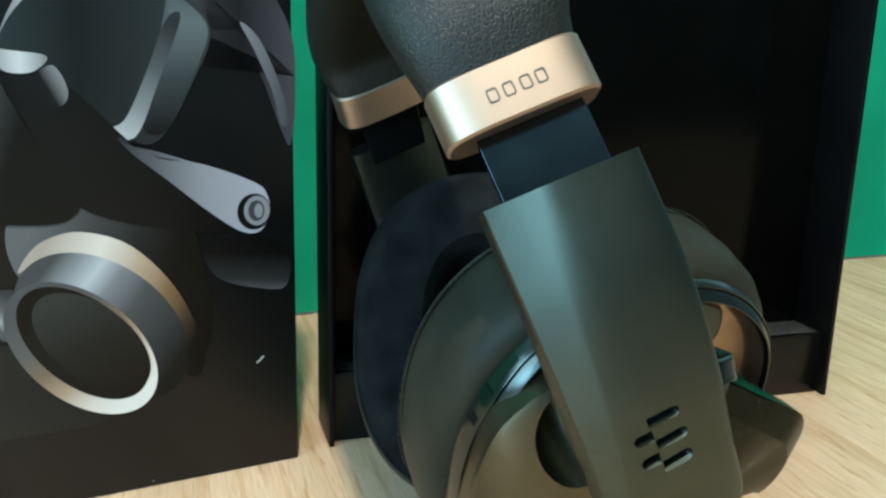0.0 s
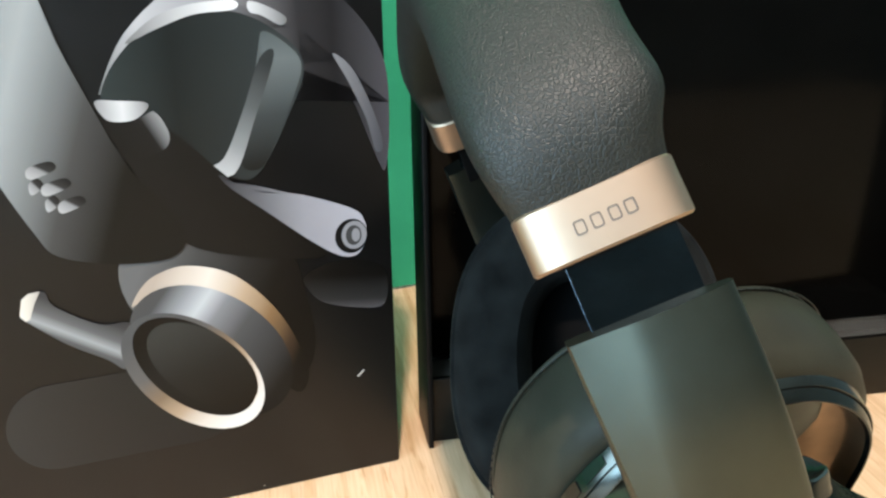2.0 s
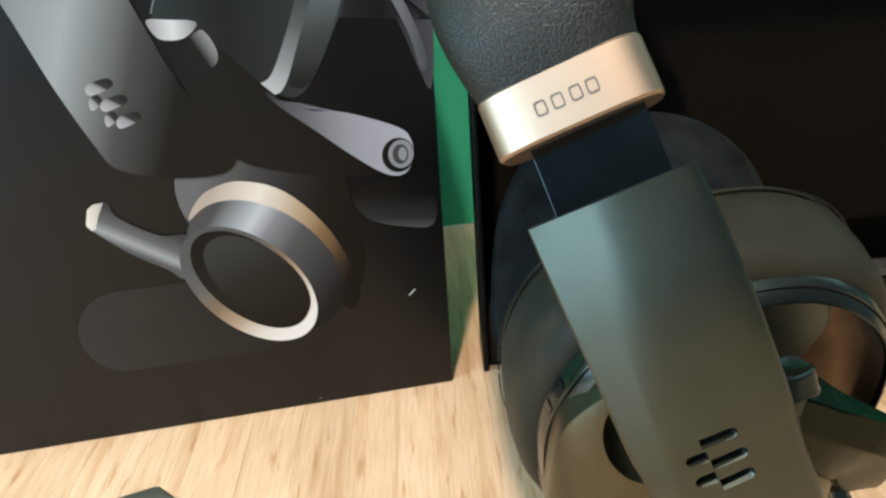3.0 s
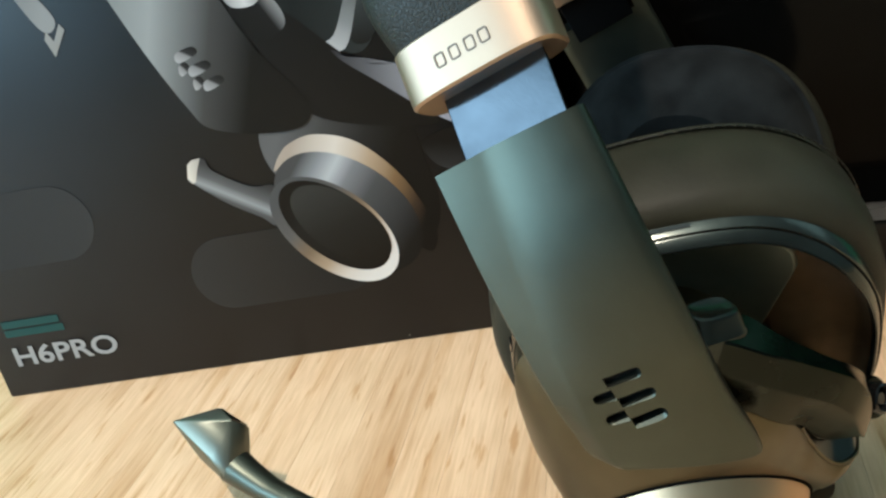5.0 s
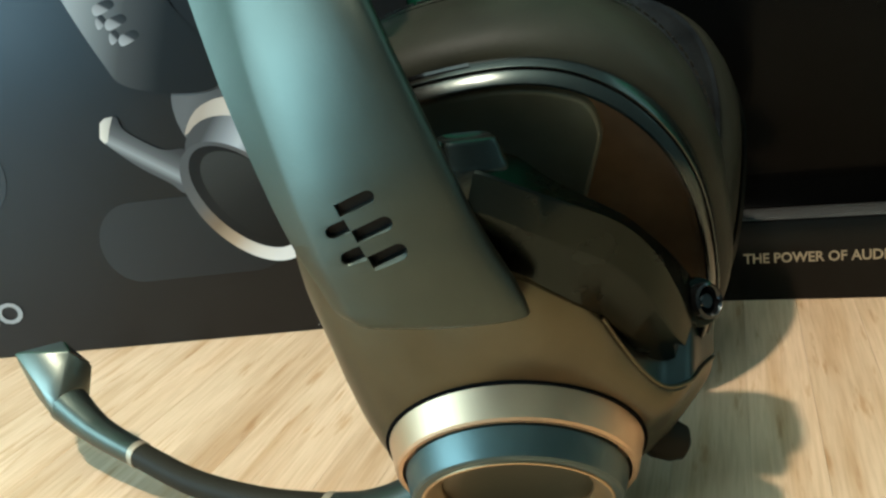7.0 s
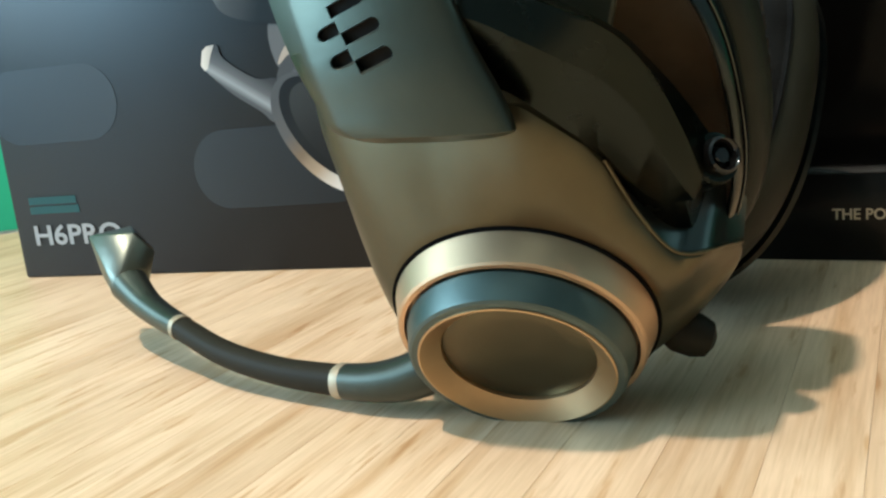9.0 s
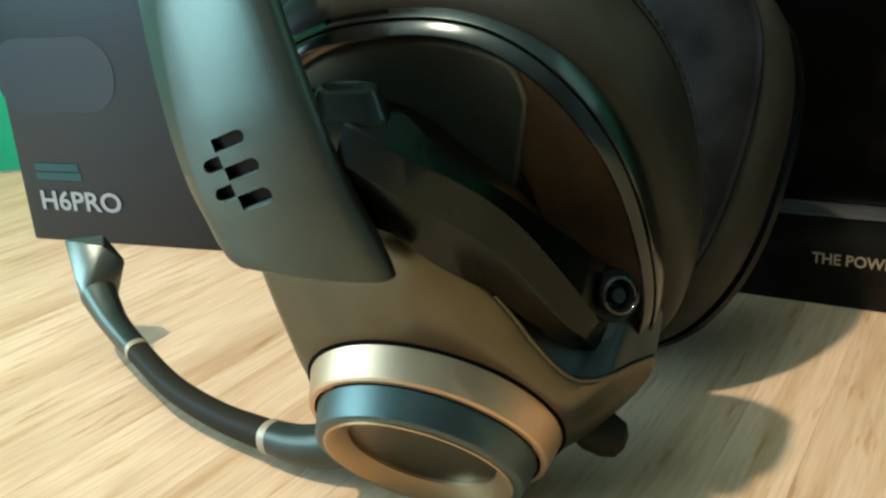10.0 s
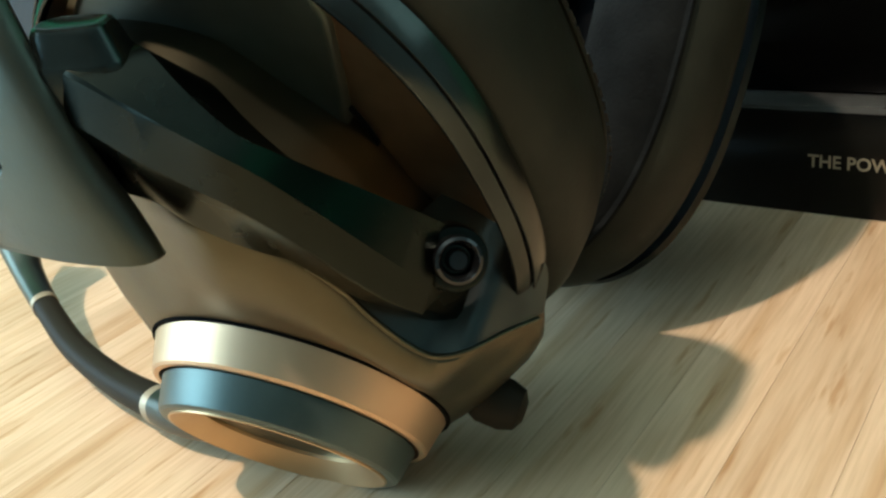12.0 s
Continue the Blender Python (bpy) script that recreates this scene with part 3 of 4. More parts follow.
def open_box():
    right = (B2B - B2A).normalized()
    back = V((-right.y, right.x, 0))
    up = V((0, 0, 1))
    w, h, d, t = (B2B - B2A).length, 2.36, 0.30, 0.022
    b = thing("open_box", (B2A + B2B) / 2 + back * 0.15, "open shallow black cardboard box standing on edge, glossy inside", "box")

    def piece(name, x0, x1, y0, y1, z0, z1, m, bevel=0.004):
        c = B2A + right * ((x0 + x1) / 2) + back * ((y0 + y1) / 2) + up * ((z0 + z1) / 2)
        return part(name, slab(c, right * ((x1 - x0) / 2), back * ((y1 - y0) / 2), up * ((z1 - z0) / 2), bevel), m, b)

    piece("side_panel", 0, t, 0, d, 0, h, M_CARD_IN)
    piece("side_panel", w - t, w, 0, d, 0, h, M_CARD_IN)
    piece("bottom_panel", t, w - t, 0.075, d, 0, t, M_CARD_IN)
    piece("top_panel", t, w - t, 0, d, h - t, h, M_CARD_IN)
    piece("back_panel", t, w - t, d - t, d, t, h - t, M_CARD_IN)
    lip = piece("front_lip", t, w - t, 0.05, 0.075, 0.0, 0.31, M_LIP, 0.007)
    piece("lip_fold", t, w - t, 0.075, d - t - 0.012, 0.285, 0.302, M_FOLD)
    lettering("printed_line", "THE POWER OF AUDIO", 0.054, B2A + right * 1.002 + back * 0.0485 + up * 0.150, right, up, mat("ink_pale_gold", (0.42, 0.39, 0.31), 0.34, 0.8), lip, 0.53)
    piece("inner_panel", t, w - t, d - t - 0.012, d - t - 0.002, 0.305, h - t, M_TRAY)
    return b


open_box()


# ---------------------------------------------------------------- headset
def cup_ring(c, s, u, n, a, b, ex, profile, count=96):
    """Rings that follow the cup's outline: profile of (inset, height over the rim)."""
    return [oval(V(c) + n * hgt, s, u, a - inset, b - inset, ex, count) for inset, hgt in profile]


def mix(p, q, f):
    return V(p).lerp(V(q), f)


CUP_C = V((2.134, 2.088, 0.668))
CUP_S, CUP_U, CUP_N = frame_of((-0.039, -0.917, -0.397), roll=-5.6)
CUP_A, CUP_B, CUP_E = 0.527, 0.476, 2.45
KNOB_AXIS = V((0.0, -0.815, -0.580)).normalized()
KNOB_C = V((2.098, 1.916, 0.176))
FAR_C, FAR_N = V((2.385, 3.172, 0.552)), V((0.443, 0.754, -0.484))
FAR_A, FAR_B = 0.583, 0.479


def at_cup(x, y, z):
    return CUP_C + CUP_S * x + CUP_U * y + CUP_N * z


def ear_cushion(h, c, s, u, n, far):
    a, b, e = (FAR_A if far else CUP_A), (FAR_B if far else CUP_B), CUP_E
    name = "ear_cushion"
    k = 0.0 if far else 0.055
    bm = bmesh.new()
    loft(bm, cup_ring(c, s, u, n, a, b, e, [(0.045, -0.036), (0.018, -0.041), (-0.004, -0.056), (-0.021, -0.10), (-0.026, -0.16 - k / 2), (-0.018, -0.217 - k), (0.0, -0.25 - k)]))
    side = part(name, bm, M_PADSIDE, h, "smooth dark leatherette cushion side")
    bm = bmesh.new()
    loft(bm, cup_ring(c, s, u, n, a, b, e, [(i_, h_ - k) for i_, h_ in ((0.0, -0.25), (0.015, -0.275), (0.055, -0.305), (0.10, -0.315), (0.18, -0.312), (0.235, -0.295), (0.265, -0.25), (0.272, -0.19), (0.272, 0.02))]))
    part("cushion_face", bm, M_SUEDE, side, "dark grey suede cushion face")
    bm = bmesh.new()
    loft(bm, cup_ring(c, s, u, n, a, b, e, [(i_, h_ - k) for i_, h_ in ((0.004, -0.243), (-0.010, -0.243), (-0.012, -0.249), (-0.010, -0.255), (0.004, -0.255))]))
    part("piping", bm, M_SUEDE if far else M_PADSIDE, side)
    bm = bmesh.new()
    loft(bm, cup_ring(c, s, u, n, a, b, e, [(0.26, 0.0 if far else -0.19), (0.30, 0.0 if far else -0.19), (0.40, 0.0 if far else -0.19)]), cap_end=True)
    part("driver_cloth", bm, M_DRIVER, side)
    if far:
        return
    # stitches along the seam
    bm, count = bmesh.new(), 130
    line = oval(V(c) - n * (0.232 + k), s, u, a + 0.0235, b + 0.0235, e, count)
    for i, p in enumerate(line):
        d = (line[(i + 1) % count] - p) * 0.36
        out = (p - V(c) + n * (0.232 + k)).normalized()
        side_ = d.cross(out).normalized() * 0.0022
        ring = [[q + side_ * x + out * y for x, y in ((-1, -0.003), (-0.7, 0.0012), (0.7, 0.0012), (1, -0.003))] for q in (p - d, p + d)]
        loft(bm, ring, True, True, True)
    part("stitching", bm, M_LEATHER, side, "dark thread stitching")


def flange(t):
    """How far the rim of the cup rises at an angle, clockwise from the top."""
    d = math.degrees(t) % 360
    d = min(d, 360 - d)
    f = min(max((d - 15) / 50, 0), 1)
    return -0.022 + 0.034 * f * f * (3 - 2 * f)


def rim_point(t, inset, hgt, k=1.0):
    """A point of the cup's rim at an angle, clockwise from the top."""
    x, y = math.sin(t), math.cos(t)
    x, y = math.copysign(abs(x) ** (2 / CUP_E), x), math.copysign(abs(y) ** (2 / CUP_E), y)
    return at_cup((CUP_B - inset) * x, (CUP_A - inset) * y, hgt + k * flange(t))


def lifted(profile, count=96):
    return [[rim_point(2 * math.pi * i / count, inset, hgt, k) for i in range(count)] for inset, hgt, k in profile]


def cup_rim(h):
    bm = bmesh.new()
    loft(bm, lifted([(0.040, -0.048, 0.3), (0.023, -0.039, 0.3), (0.0195, -0.034, 0.3), (0.0200, -0.030, 0.3), (0.0240, 0.003, 1), (0.0255, 0.0065, 1), (0.0285, 0.0065, 1), (0.0305, 0.002, 1), (0.032, -0.004, 1)]))
    rim = part("rim", bm, M_RIM, h, "dark glossy rim strip")
    bm = bmesh.new()
    loft(bm, lifted([(0.031, -0.004, 1), (0.0315, 0.008, 1), (0.0330, 0.012, 1), (0.0440, 0.033, 1), (0.0465, 0.0355, 1), (0.0505, 0.0350, 1), (0.0535, 0.030, 1), (0.060, -0.020, 1)]))
    part("inner_trim", bm, M_TRIM, rim, "grey satin inner ledge")
    # the flat hollow
    bm = bmesh.new()
    loft(bm, lifted([(0.0555, 0.020, 1), (0.061, -0.010, 1), (0.066, -0.022, 0.8), (0.078, -0.030, 0.5), (0.13, -0.038, 0), (0.22, -0.046, 0), (0.33, -0.050, 0), (0.42, -0.050, 0)]), cap_end=True)
    part("dish", bm, M_DISH, rim, "dark glossy hollow of the ear cup")
    # the raised inner panel with its rounded corner
    bm, rings = bmesh.new(), []
    for inset, hgt in ((0.078, -0.10), (0.078, -0.032), (0.083, -0.025), (0.092, -0.022), (0.30, -0.026)):
        ring = []
        for p in oval((0, 0, 0), V((1, 0, 0)), V((0, 1, 0)), CUP_A - inset, CUP_B - inset, CUP_E, 96):
            lim = 0.270 - (inset - 0.075) - 0.42 * max(0.0, CUP_B * 0.62 - p.y)
            x = p.x if p.x < lim - 0.05 else lim - 0.05 + 0.05 * math.tanh((p.x - lim + 0.05) / 0.05)
            ring.append(at_cup(x, p.y, hgt))
        rings.append(ring)
    loft(bm, rings, cap_end=True)
    part("dish_panel", bm, M_PANEL, rim, "dark satin panel in the hollow")
    for deg, half, mt, lab in ((-49, 0.045, M_RIM, "dark tab in the rim"), (-60, 0.024, M_GLOSS, "black notch in the rim"), (-69, 0.012, M_GLOSS, "black notch in the rim"), (-3, 0.055, M_GLOSS, "black notch in the rim")):
        rows, m = [], 8
        for lift in (-0.004, 0.0035):
            ring = []
            for i in range(m + 1):
                t = radians(deg) + (2 * i / m - 1) * half / CUP_A
                ring.append(rim_point(t, 0.0200 - lift, -0.029, 0.3))
            for i in range(m, -1, -1):
                t = radians(deg) + (2 * i / m - 1) * half / CUP_A
                ring.append(rim_point(t, 0.0235 - lift, -0.006, 1))
            rows.append(ring)
        bm = bmesh.new()
        loft(bm, rows, True, True, True)
        part("rim_notch", bm, mt, rim, lab)
    return rim


SHELL_EDGE = ((0.02, 0.30, 0.19), (0.11, 0.19, 0.255), (0.166, 0.12, 0.252), (0.205, 0.035, 0.232), (0.222, -0.05, 0.218), (0.240, -0.105, 0.220), (0.264, -0.165, 0.219), (0.290, -0.207, 0.216),
              (0.318, -0.226, 0.208), (0.353, -0.243, 0.180), (0.378, -0.285, 0.110), (0.406, -0.325, 0.048), (0.385, -0.395, 0.045), (0.29, -0.47, 0.055), (0.0, -0.50, 0.07), (-0.28, -0.47, 0.07), (-0.41, -0.36, 0.075),
              (-0.455, -0.18, 0.075), (-0.455, 0.0, 0.075), (-0.44, 0.17, 0.080), (-0.40, 0.29, 0.080), (-0.29, 0.37, 0.080), (-0.13, 0.36, 0.10))
# the pocket behind the shell's free edge: from the edge down to the hollow
POCKET = (((0.222, -0.05, 0.218), (0.27, -0.10, -0.05)), ((0.240, -0.105, 0.220), (0.30, -0.115, -0.05)), ((0.264, -0.165, 0.219), (0.325, -0.13, -0.05)), ((0.290, -0.207, 0.216), (0.345, -0.145, -0.05)),
          ((0.318, -0.226, 0.208), (0.365, -0.155, -0.045)), ((0.353, -0.243, 0.180), (0.385, -0.17, -0.04)), ((0.378, -0.285, 0.110), (0.405, -0.205, -0.03)), ((0.410, -0.325, 0.040), (0.425, -0.26, -0.01)))


def cut(bm, bodies):
    """The mesh with the bodies taken out of it."""
    def plain(b):
        bmesh.ops.remove_doubles(b, verts=b.verts, dist=1e-6)
        bmesh.ops.recalc_face_normals(b, faces=b.faces)
        me = bpy.data.meshes.new("tool")
        b.to_mesh(me)
        b.free()
        return new("tool", me)
    ob, tools = plain(bm), [plain(b) for b in bodies]
    for tool in tools:
        mod = ob.modifiers.new("slot", "BOOLEAN")
        mod.operation, mod.solver, mod.object = "DIFFERENCE", "EXACT", tool
    me = bpy.data.meshes.new_from_object(ob.evaluated_get(bpy.context.evaluated_depsgraph_get()))
    out = bmesh.new()
    out.from_mesh(me)
    for o in (ob, *tools):
        bpy.data.objects.remove(o)
    return out


def shell(h):
    """The funnel that runs from the lower flange to the ring of the knob, with a neck up to the yoke."""
    base_s, base_u, base_n = frame_of(KNOB_AXIS, up=CUP_U)
    g_c = KNOB_C - KNOB_AXIS * 0.135
    low = closed_line([at_cup(*p) for p in SHELL_EDGE], 6)
    count = len(low)
    high, turn = [], 0.0
    for p in low:
        d = p - at_cup(0.0, -0.25, 0.0)
        t = math.atan2(d.dot(CUP_S), d.dot(CUP_U)) % (2 * math.pi)
        turn = t = max(turn, t) if t - turn < 3.5 else turn
        high.append(g_c + base_s * (math.sin(t) * 0.302) + base_u * (math.cos(t) * 0.302))

    def between(f, out, k=1.0):
        mid = sum(low, V((0, 0, 0))) / count
        return [(mid.lerp(p, k)).lerp(q, f) + CUP_N * out for p, q in zip(low, high)]
    bm = bmesh.new()
    centre = sum(low, V((0, 0, 0))) / count
    tuck = lambda p: 0.985 - 0.10 * min(max(((p - CUP_C).dot(CUP_S) - 0.24) / 0.12, 0.0), 1.0)
    sunk = [centre.lerp(p, tuck(p)) for p in low]
    sunk = [p - CUP_N * ((p - CUP_C).dot(CUP_N) + 0.10) for p in sunk]
    loft(bm, [sunk, between(0.0, -0.02, 0.985), between(0.0, -0.008, 0.99), between(0.012, 0.0), between(0.05, 0.010), between(0.25, 0.022), between(0.5, 0.026), between(0.75, 0.018), between(0.95, 0.003), high], True, True, True)
    lining, sides = bmesh.new(), [smooth_line([at_cup(*q[k]) for q in POCKET], 6) for k in (0, 1)]
    loft(lining, [[a.lerp(b, f) - CUP_N * (0.006 + 0.05 * f * (1 - f)) for a, b in zip(*sides)] for f in (0.0, 0.06, 0.2, 0.4, 0.6, 0.8, 1.0)], close=False)
    # the scoop beside the yoke
    scoop = bmesh.new()
    bmesh.ops.create_uvsphere(scoop, u_segments=32, v_segments=20, radius=1.0)
    for v in scoop.verts:
        v.co = at_cup(-0.245 + 0.100 * v.co.x, 0.265 + 0.118 * v.co.y, 0.19 + 0.20 * v.co.z)
    body = part("shell", cut(bm, [scoop]), M_SHELL, h, "satin olive-brown plastic cup shell")
    part("lining", lining, M_POCKET, body, "dark glossy lining of the pocket")
    part("edge_bead", tube([at_cup(*p) + CUP_N * 0.001 for p in SHELL_EDGE[3:12]], [0.005] * 9, steps=6), M_SHELL, body)
    return body


def knob(h):
    ax = KNOB_AXIS
    ring = part("gold_ring", turned(KNOB_C - ax * 0.135, ax, [(-0.02, 0.285), (0.0, 0.295), (0.004, 0.296), (0.070, 0.277), (0.075, 0.272), (0.075, 0.262), (0.03, 0.258)]), M_GOLD, h, "brushed champagne-gold ring", 22)
    bm = bmesh.new()
    s, u, n = frame_of(ax)
    loft(bm, [oval(KNOB_C + n * d, s, u, r, r, 2.0, 64) for d, r in ((-0.150, 0.300), (-0.1345, 0.3045), (-0.131, 0.3035), (-0.131, 0.290))])
    part("joint", bm, M_DRIVER, ring, "dark joint behind the ring")
    body = part("knob", turned(KNOB_C, ax, [(-0.10, 0.235), (-0.0635, 0.235), (-0.063, 0.251), (-0.059, 0.2545), (-0.006, 0.241), (0.002, 0.2375), (0.006, 0.231), (0.006, 0.215), (-0.05, 0.212)]), M_KNOB, h, "blue-green round knob", 22)
    bm = bmesh.new()
    s, u, n = frame_of(ax)
    loft(bm, [oval(KNOB_C + n * d, s, u, r, r, 2.0, 64) for d, r in ((-0.01, 0.219), (0.009, 0.217), (0.010, 0.213), (-0.026, 0.172), (-0.05, 0.170))])
    part("gold_trim", bm, M_GOLD2, body, "gold trim ring")
    part("knob_face", turned(KNOB_C, ax, [(-0.07, 0.172), (-0.036, 0.172), (-0.033, 0.167), (-0.036, 0.12), (-0.038, 0.06), (-0.039, 0.02)]), M_SHELL, body)


def tube(points, size, flat_k=1.0, count=20, steps=8, up=(0, 0, 1), caps=True):
    """A round or flattened tube along a soft curve; size: a radius for each point."""
    line = smooth_line(points, steps)
    bm, rings = bmesh.new(), []
    for i, p in enumerate(line):
        f = i / (len(line) - 1) * (len(size) - 1)
        k = min(int(f), len(size) - 2)
        r = size[k] + (size[k + 1] - size[k]) * (f - k)
        d = (line[min(i + 1, len(line) - 1)] - line[max(i - 1, 0)]).normalized()
        s = d.cross(V(up)).normalized()
        u = s.cross(d)
        rings.append(oval(p, s, u, r, r * flat_k, 2.4, count))
    loft(bm, rings, True, caps, caps)
    return bm


def boom(h):
    arm = part("boom_arm", tube([(1.92, 2.06, 0.150), (1.80, 2.055, 0.100), (1.70, 2.062, 0.080), (1.609, 2.082, 0.074)], [0.064, 0.057, 0.049, 0.044]), M_BOOM, h, "dark teal boom arm root")
    part("boom_collar", tube([(1.617, 2.080, 0.074), (1.611, 2.0815, 0.074), (1.596, 2.085, 0.074), (1.590, 2.0865, 0.074)], [0.0440, 0.0450, 0.0450, 0.0440], steps=2), M_COLLAR, arm, "thin beige collar")
    flex = part("boom_arm", tube([(1.597, 2.085, 0.074), (1.40, 2.138, 0.078), (1.19, 2.215, 0.100), (0.986, 2.320, 0.143)], [0.0405, 0.0365, 0.0345, 0.0345]), M_RUBBER, h, "matt black flexible boom arm")
    part("boom_collar", tube([(0.994, 2.316, 0.1415), (0.989, 2.319, 0.1425), (0.979, 2.325, 0.1450), (0.974, 2.328, 0.1460)], [0.0368, 0.0376, 0.0376, 0.0368], steps=2), M_COLLAR, flex, "thin beige collar")
    part("boom_arm", tube([(0.979, 2.325, 0.145), (0.90, 2.372, 0.158), (0.813, 2.425, 0.178), (0.74, 2.475, 0.204), (0.675, 2.522, 0.234)], [0.037, 0.039, 0.043, 0.051, 0.060]), M_BLADE, h, "satin green boom tip")
    # wedge-shaped head of the microphone, grown out of the boom's end
    tip, corner, ridge, back = V((0.472, 2.618, 0.378)), V((0.646, 2.620, 0.404)), V((0.705, 2.550, 0.392)), V((0.731, 2.610, 0.316))
    d = V((-0.065, 0.047, 0.030)).normalized()
    s = d.cross(V((0, 0, 1))).normalized()
    bm = bmesh.new()
    for p in (*oval(V((0.690, 2.511, 0.227)), s, s.cross(d), 0.0585, 0.0585, 2.4, 24), tip, tip + V((0.006, 0.004, -0.030)), corner, ridge, back, V((0.620, 2.487, 0.293)), V((0.556, 2.549, 0.256))):
        bm.verts.new(p)
    bmesh.ops.convex_hull(bm, input=bm.verts[:])
    bmesh.ops.dissolve_limit(bm, angle_limit=radians(4), verts=bm.verts[:], edges=bm.edges[:])
    bmesh.ops.bevel(bm, geom=[e for e in bm.edges if e.calc_face_angle(0) > 0.5], offset=0.005, segments=2, affect="EDGES", profile=0.5)
    head = part("mic_head", bm, M_MIC, h, "angular satin green microphone head", 30)
    face = [corner, ridge, back]
    mid = (corner + ridge + back) / 3
    up = (ridge - corner).cross(back - corner).normalized()
    if up.x < 0:
        up = -up
    bm = bmesh.new()
    loft(bm, [[mid.lerp(p, 0.86) + up * k for p in face] for k in (-0.004, 0.003)], True, True, True)
    part("grille", bm, M_GLOSS, head, "black grille face")


def blade_rows():
    return (((1.586, 1.866, 1.369), (1.901, 1.776, 1.503)), ((1.652, 1.770, 1.165), (1.984, 1.690, 1.270)), ((1.718, 1.703, 0.985), (2.067, 1.657, 1.045)),
            ((1.770, 1.674, 0.860), (2.129, 1.658, 0.875)), ((1.808, 1.673, 0.770), (2.180, 1.663, 0.755)), ((1.832, 1.675, 0.706), (2.196, 1.667, 0.693)))


# slots of the blade: lower left corner, length, whether the round end is on the right
SLOTS = (((1.882, 1.648, 0.927), 0.078, True), ((1.907, 1.647, 0.878), 0.078, True), ((1.929, 1.650, 0.828), 0.074, True), ((1.854, 1.652, 0.885), 0.046, False), ((1.875, 1.652, 0.835), 0.046, False))


def slot_body(corner, w, right_round, o0, o1):
    right, down = V((0.075, -0.001, 0.027)).normalized(), V((0.036, 0.004, -0.093)).normalized()
    out = right.cross(down).normalized()
    if out.y > 0:
        out = -out
    tall, line = 0.031, []
    for i in range(11):
        a = radians(-90 + 18 * i)
        line.append((w - tall / 2 + tall / 2 * math.cos(a), tall / 2 + tall / 2 * math.sin(a)))
    line += [(0.0, tall), (0.0, 0.0)]
    if not right_round:
        line = [(w - a, b) for a, b in line]
    bm = bmesh.new()
    slope = lambda b, o: b + (0.009 if o < -0.010 else 0.007 if o < 0 else 0.0) * (1 - b / tall)
    loft(bm, [[V(corner) + right * a - down * slope(b, o) + out * o for a, b in line] for o in ((o0, -0.004, 0.004, o1) if o1 > 0.004 else (o0, o1))], True, True, True)
    bmesh.ops.recalc_face_normals(bm, faces=bm.faces)
    return bm


def yoke(h, flip):
    """The flat curved blade that carries the cup."""
    left = smooth_line([flip(a) for a, b in blade_rows()], 48)
    right = smooth_line([flip(b) for a, b in blade_rows()], 48)
    bm, rings = bmesh.new(), []
    n = len(left)
    for i, (l, r) in enumerate(zip(left, right)):
        f = i / (n - 1)
        down = (left[min(i + 1, n - 1)] - left[max(i - 1, 0)]).normalized()
        across = (r - l)
        out = across.cross(down).normalized()
        if out.dot(flip((1.9, 1.0, 1.0)) - flip((1.9, 1.8, 1.0))) < 0:
            out = -out
        ch = 0.20 * (1 - f) ** 2 + 0.115
        th = 0.085
        dip = 0.017 + 0.016 * min(1.0, f * 2.5)
        prof = [(0.0, -th), (0.0, -dip), (0.012, -dip + 0.008), (ch - 0.012, 0.006), (ch + 0.03, 0.0125), (0.44, 0.019), (0.58, 0.020), (0.72, 0.0175), (0.84, 0.0125), (0.92, 0.006), (0.965, -0.001), (0.988, -0.010), (1.0, -0.024), (0.996, -0.036), (0.975, -0.045), (0.90, -0.055), (0.1, -th - 0.01)]
        k = max(0.0, (f - 0.86) / 0.14)
        k2 = max(0.0, (f - 0.945) / 0.055)
        x0, x1 = 0.20 * (1 - math.sqrt(max(1 - k * k, 0))), 1 - 0.17 * (1 - math.sqrt(max(1 - k2 * k2, 0)))
        edge = max(0.0, (f - 0.952) / 0.048)
        push = 0.023 * (edge * edge / 0.36 if edge < 0.18 else edge - 0.09)
        rings.append([l + across * (x0 + x * (x1 - x0)) + out * (o - push * (o > -0.06)) for x, o in prof])
    loft(bm, rings, True, True, True)
    if flip is same:
        bm = cut(bm, [slot_body(*v, -0.026, 0.06) for v in SLOTS])
    blade = part("yoke", bm, M_BLADE, h, "satin green yoke blade with slotted mark", 28)
    return blade


def vents(y):
    """The dark floors of the slots."""
    for v in SLOTS:
        part("slot", slot_body(*v, -0.030, -0.024), M_SLOT, y)


RING_C, RING_A, RING_U = V((1.693, 1.928, 1.613)), V((0.889, -0.25, 0.384)).normalized(), V((-0.22, 0.50, 0.82)).normalized()
RING_U = (RING_U - RING_A * RING_U.dot(RING_A)).normalized()
RING_O = RING_A.cross(RING_U)
MIRROR_P, MIRROR_N = V((1.785, 2.77, 1.345)), V((0.218, 0.973, -0.072)).normalized()


def same(p):
    return V(p)


def mirrored(p):
    p = V(p)
    return p - MIRROR_N * (2 * (p - MIRROR_P).dot(MIRROR_N))


def turn_over(d):
    return d - MIRROR_N * (2 * d.dot(MIRROR_N))


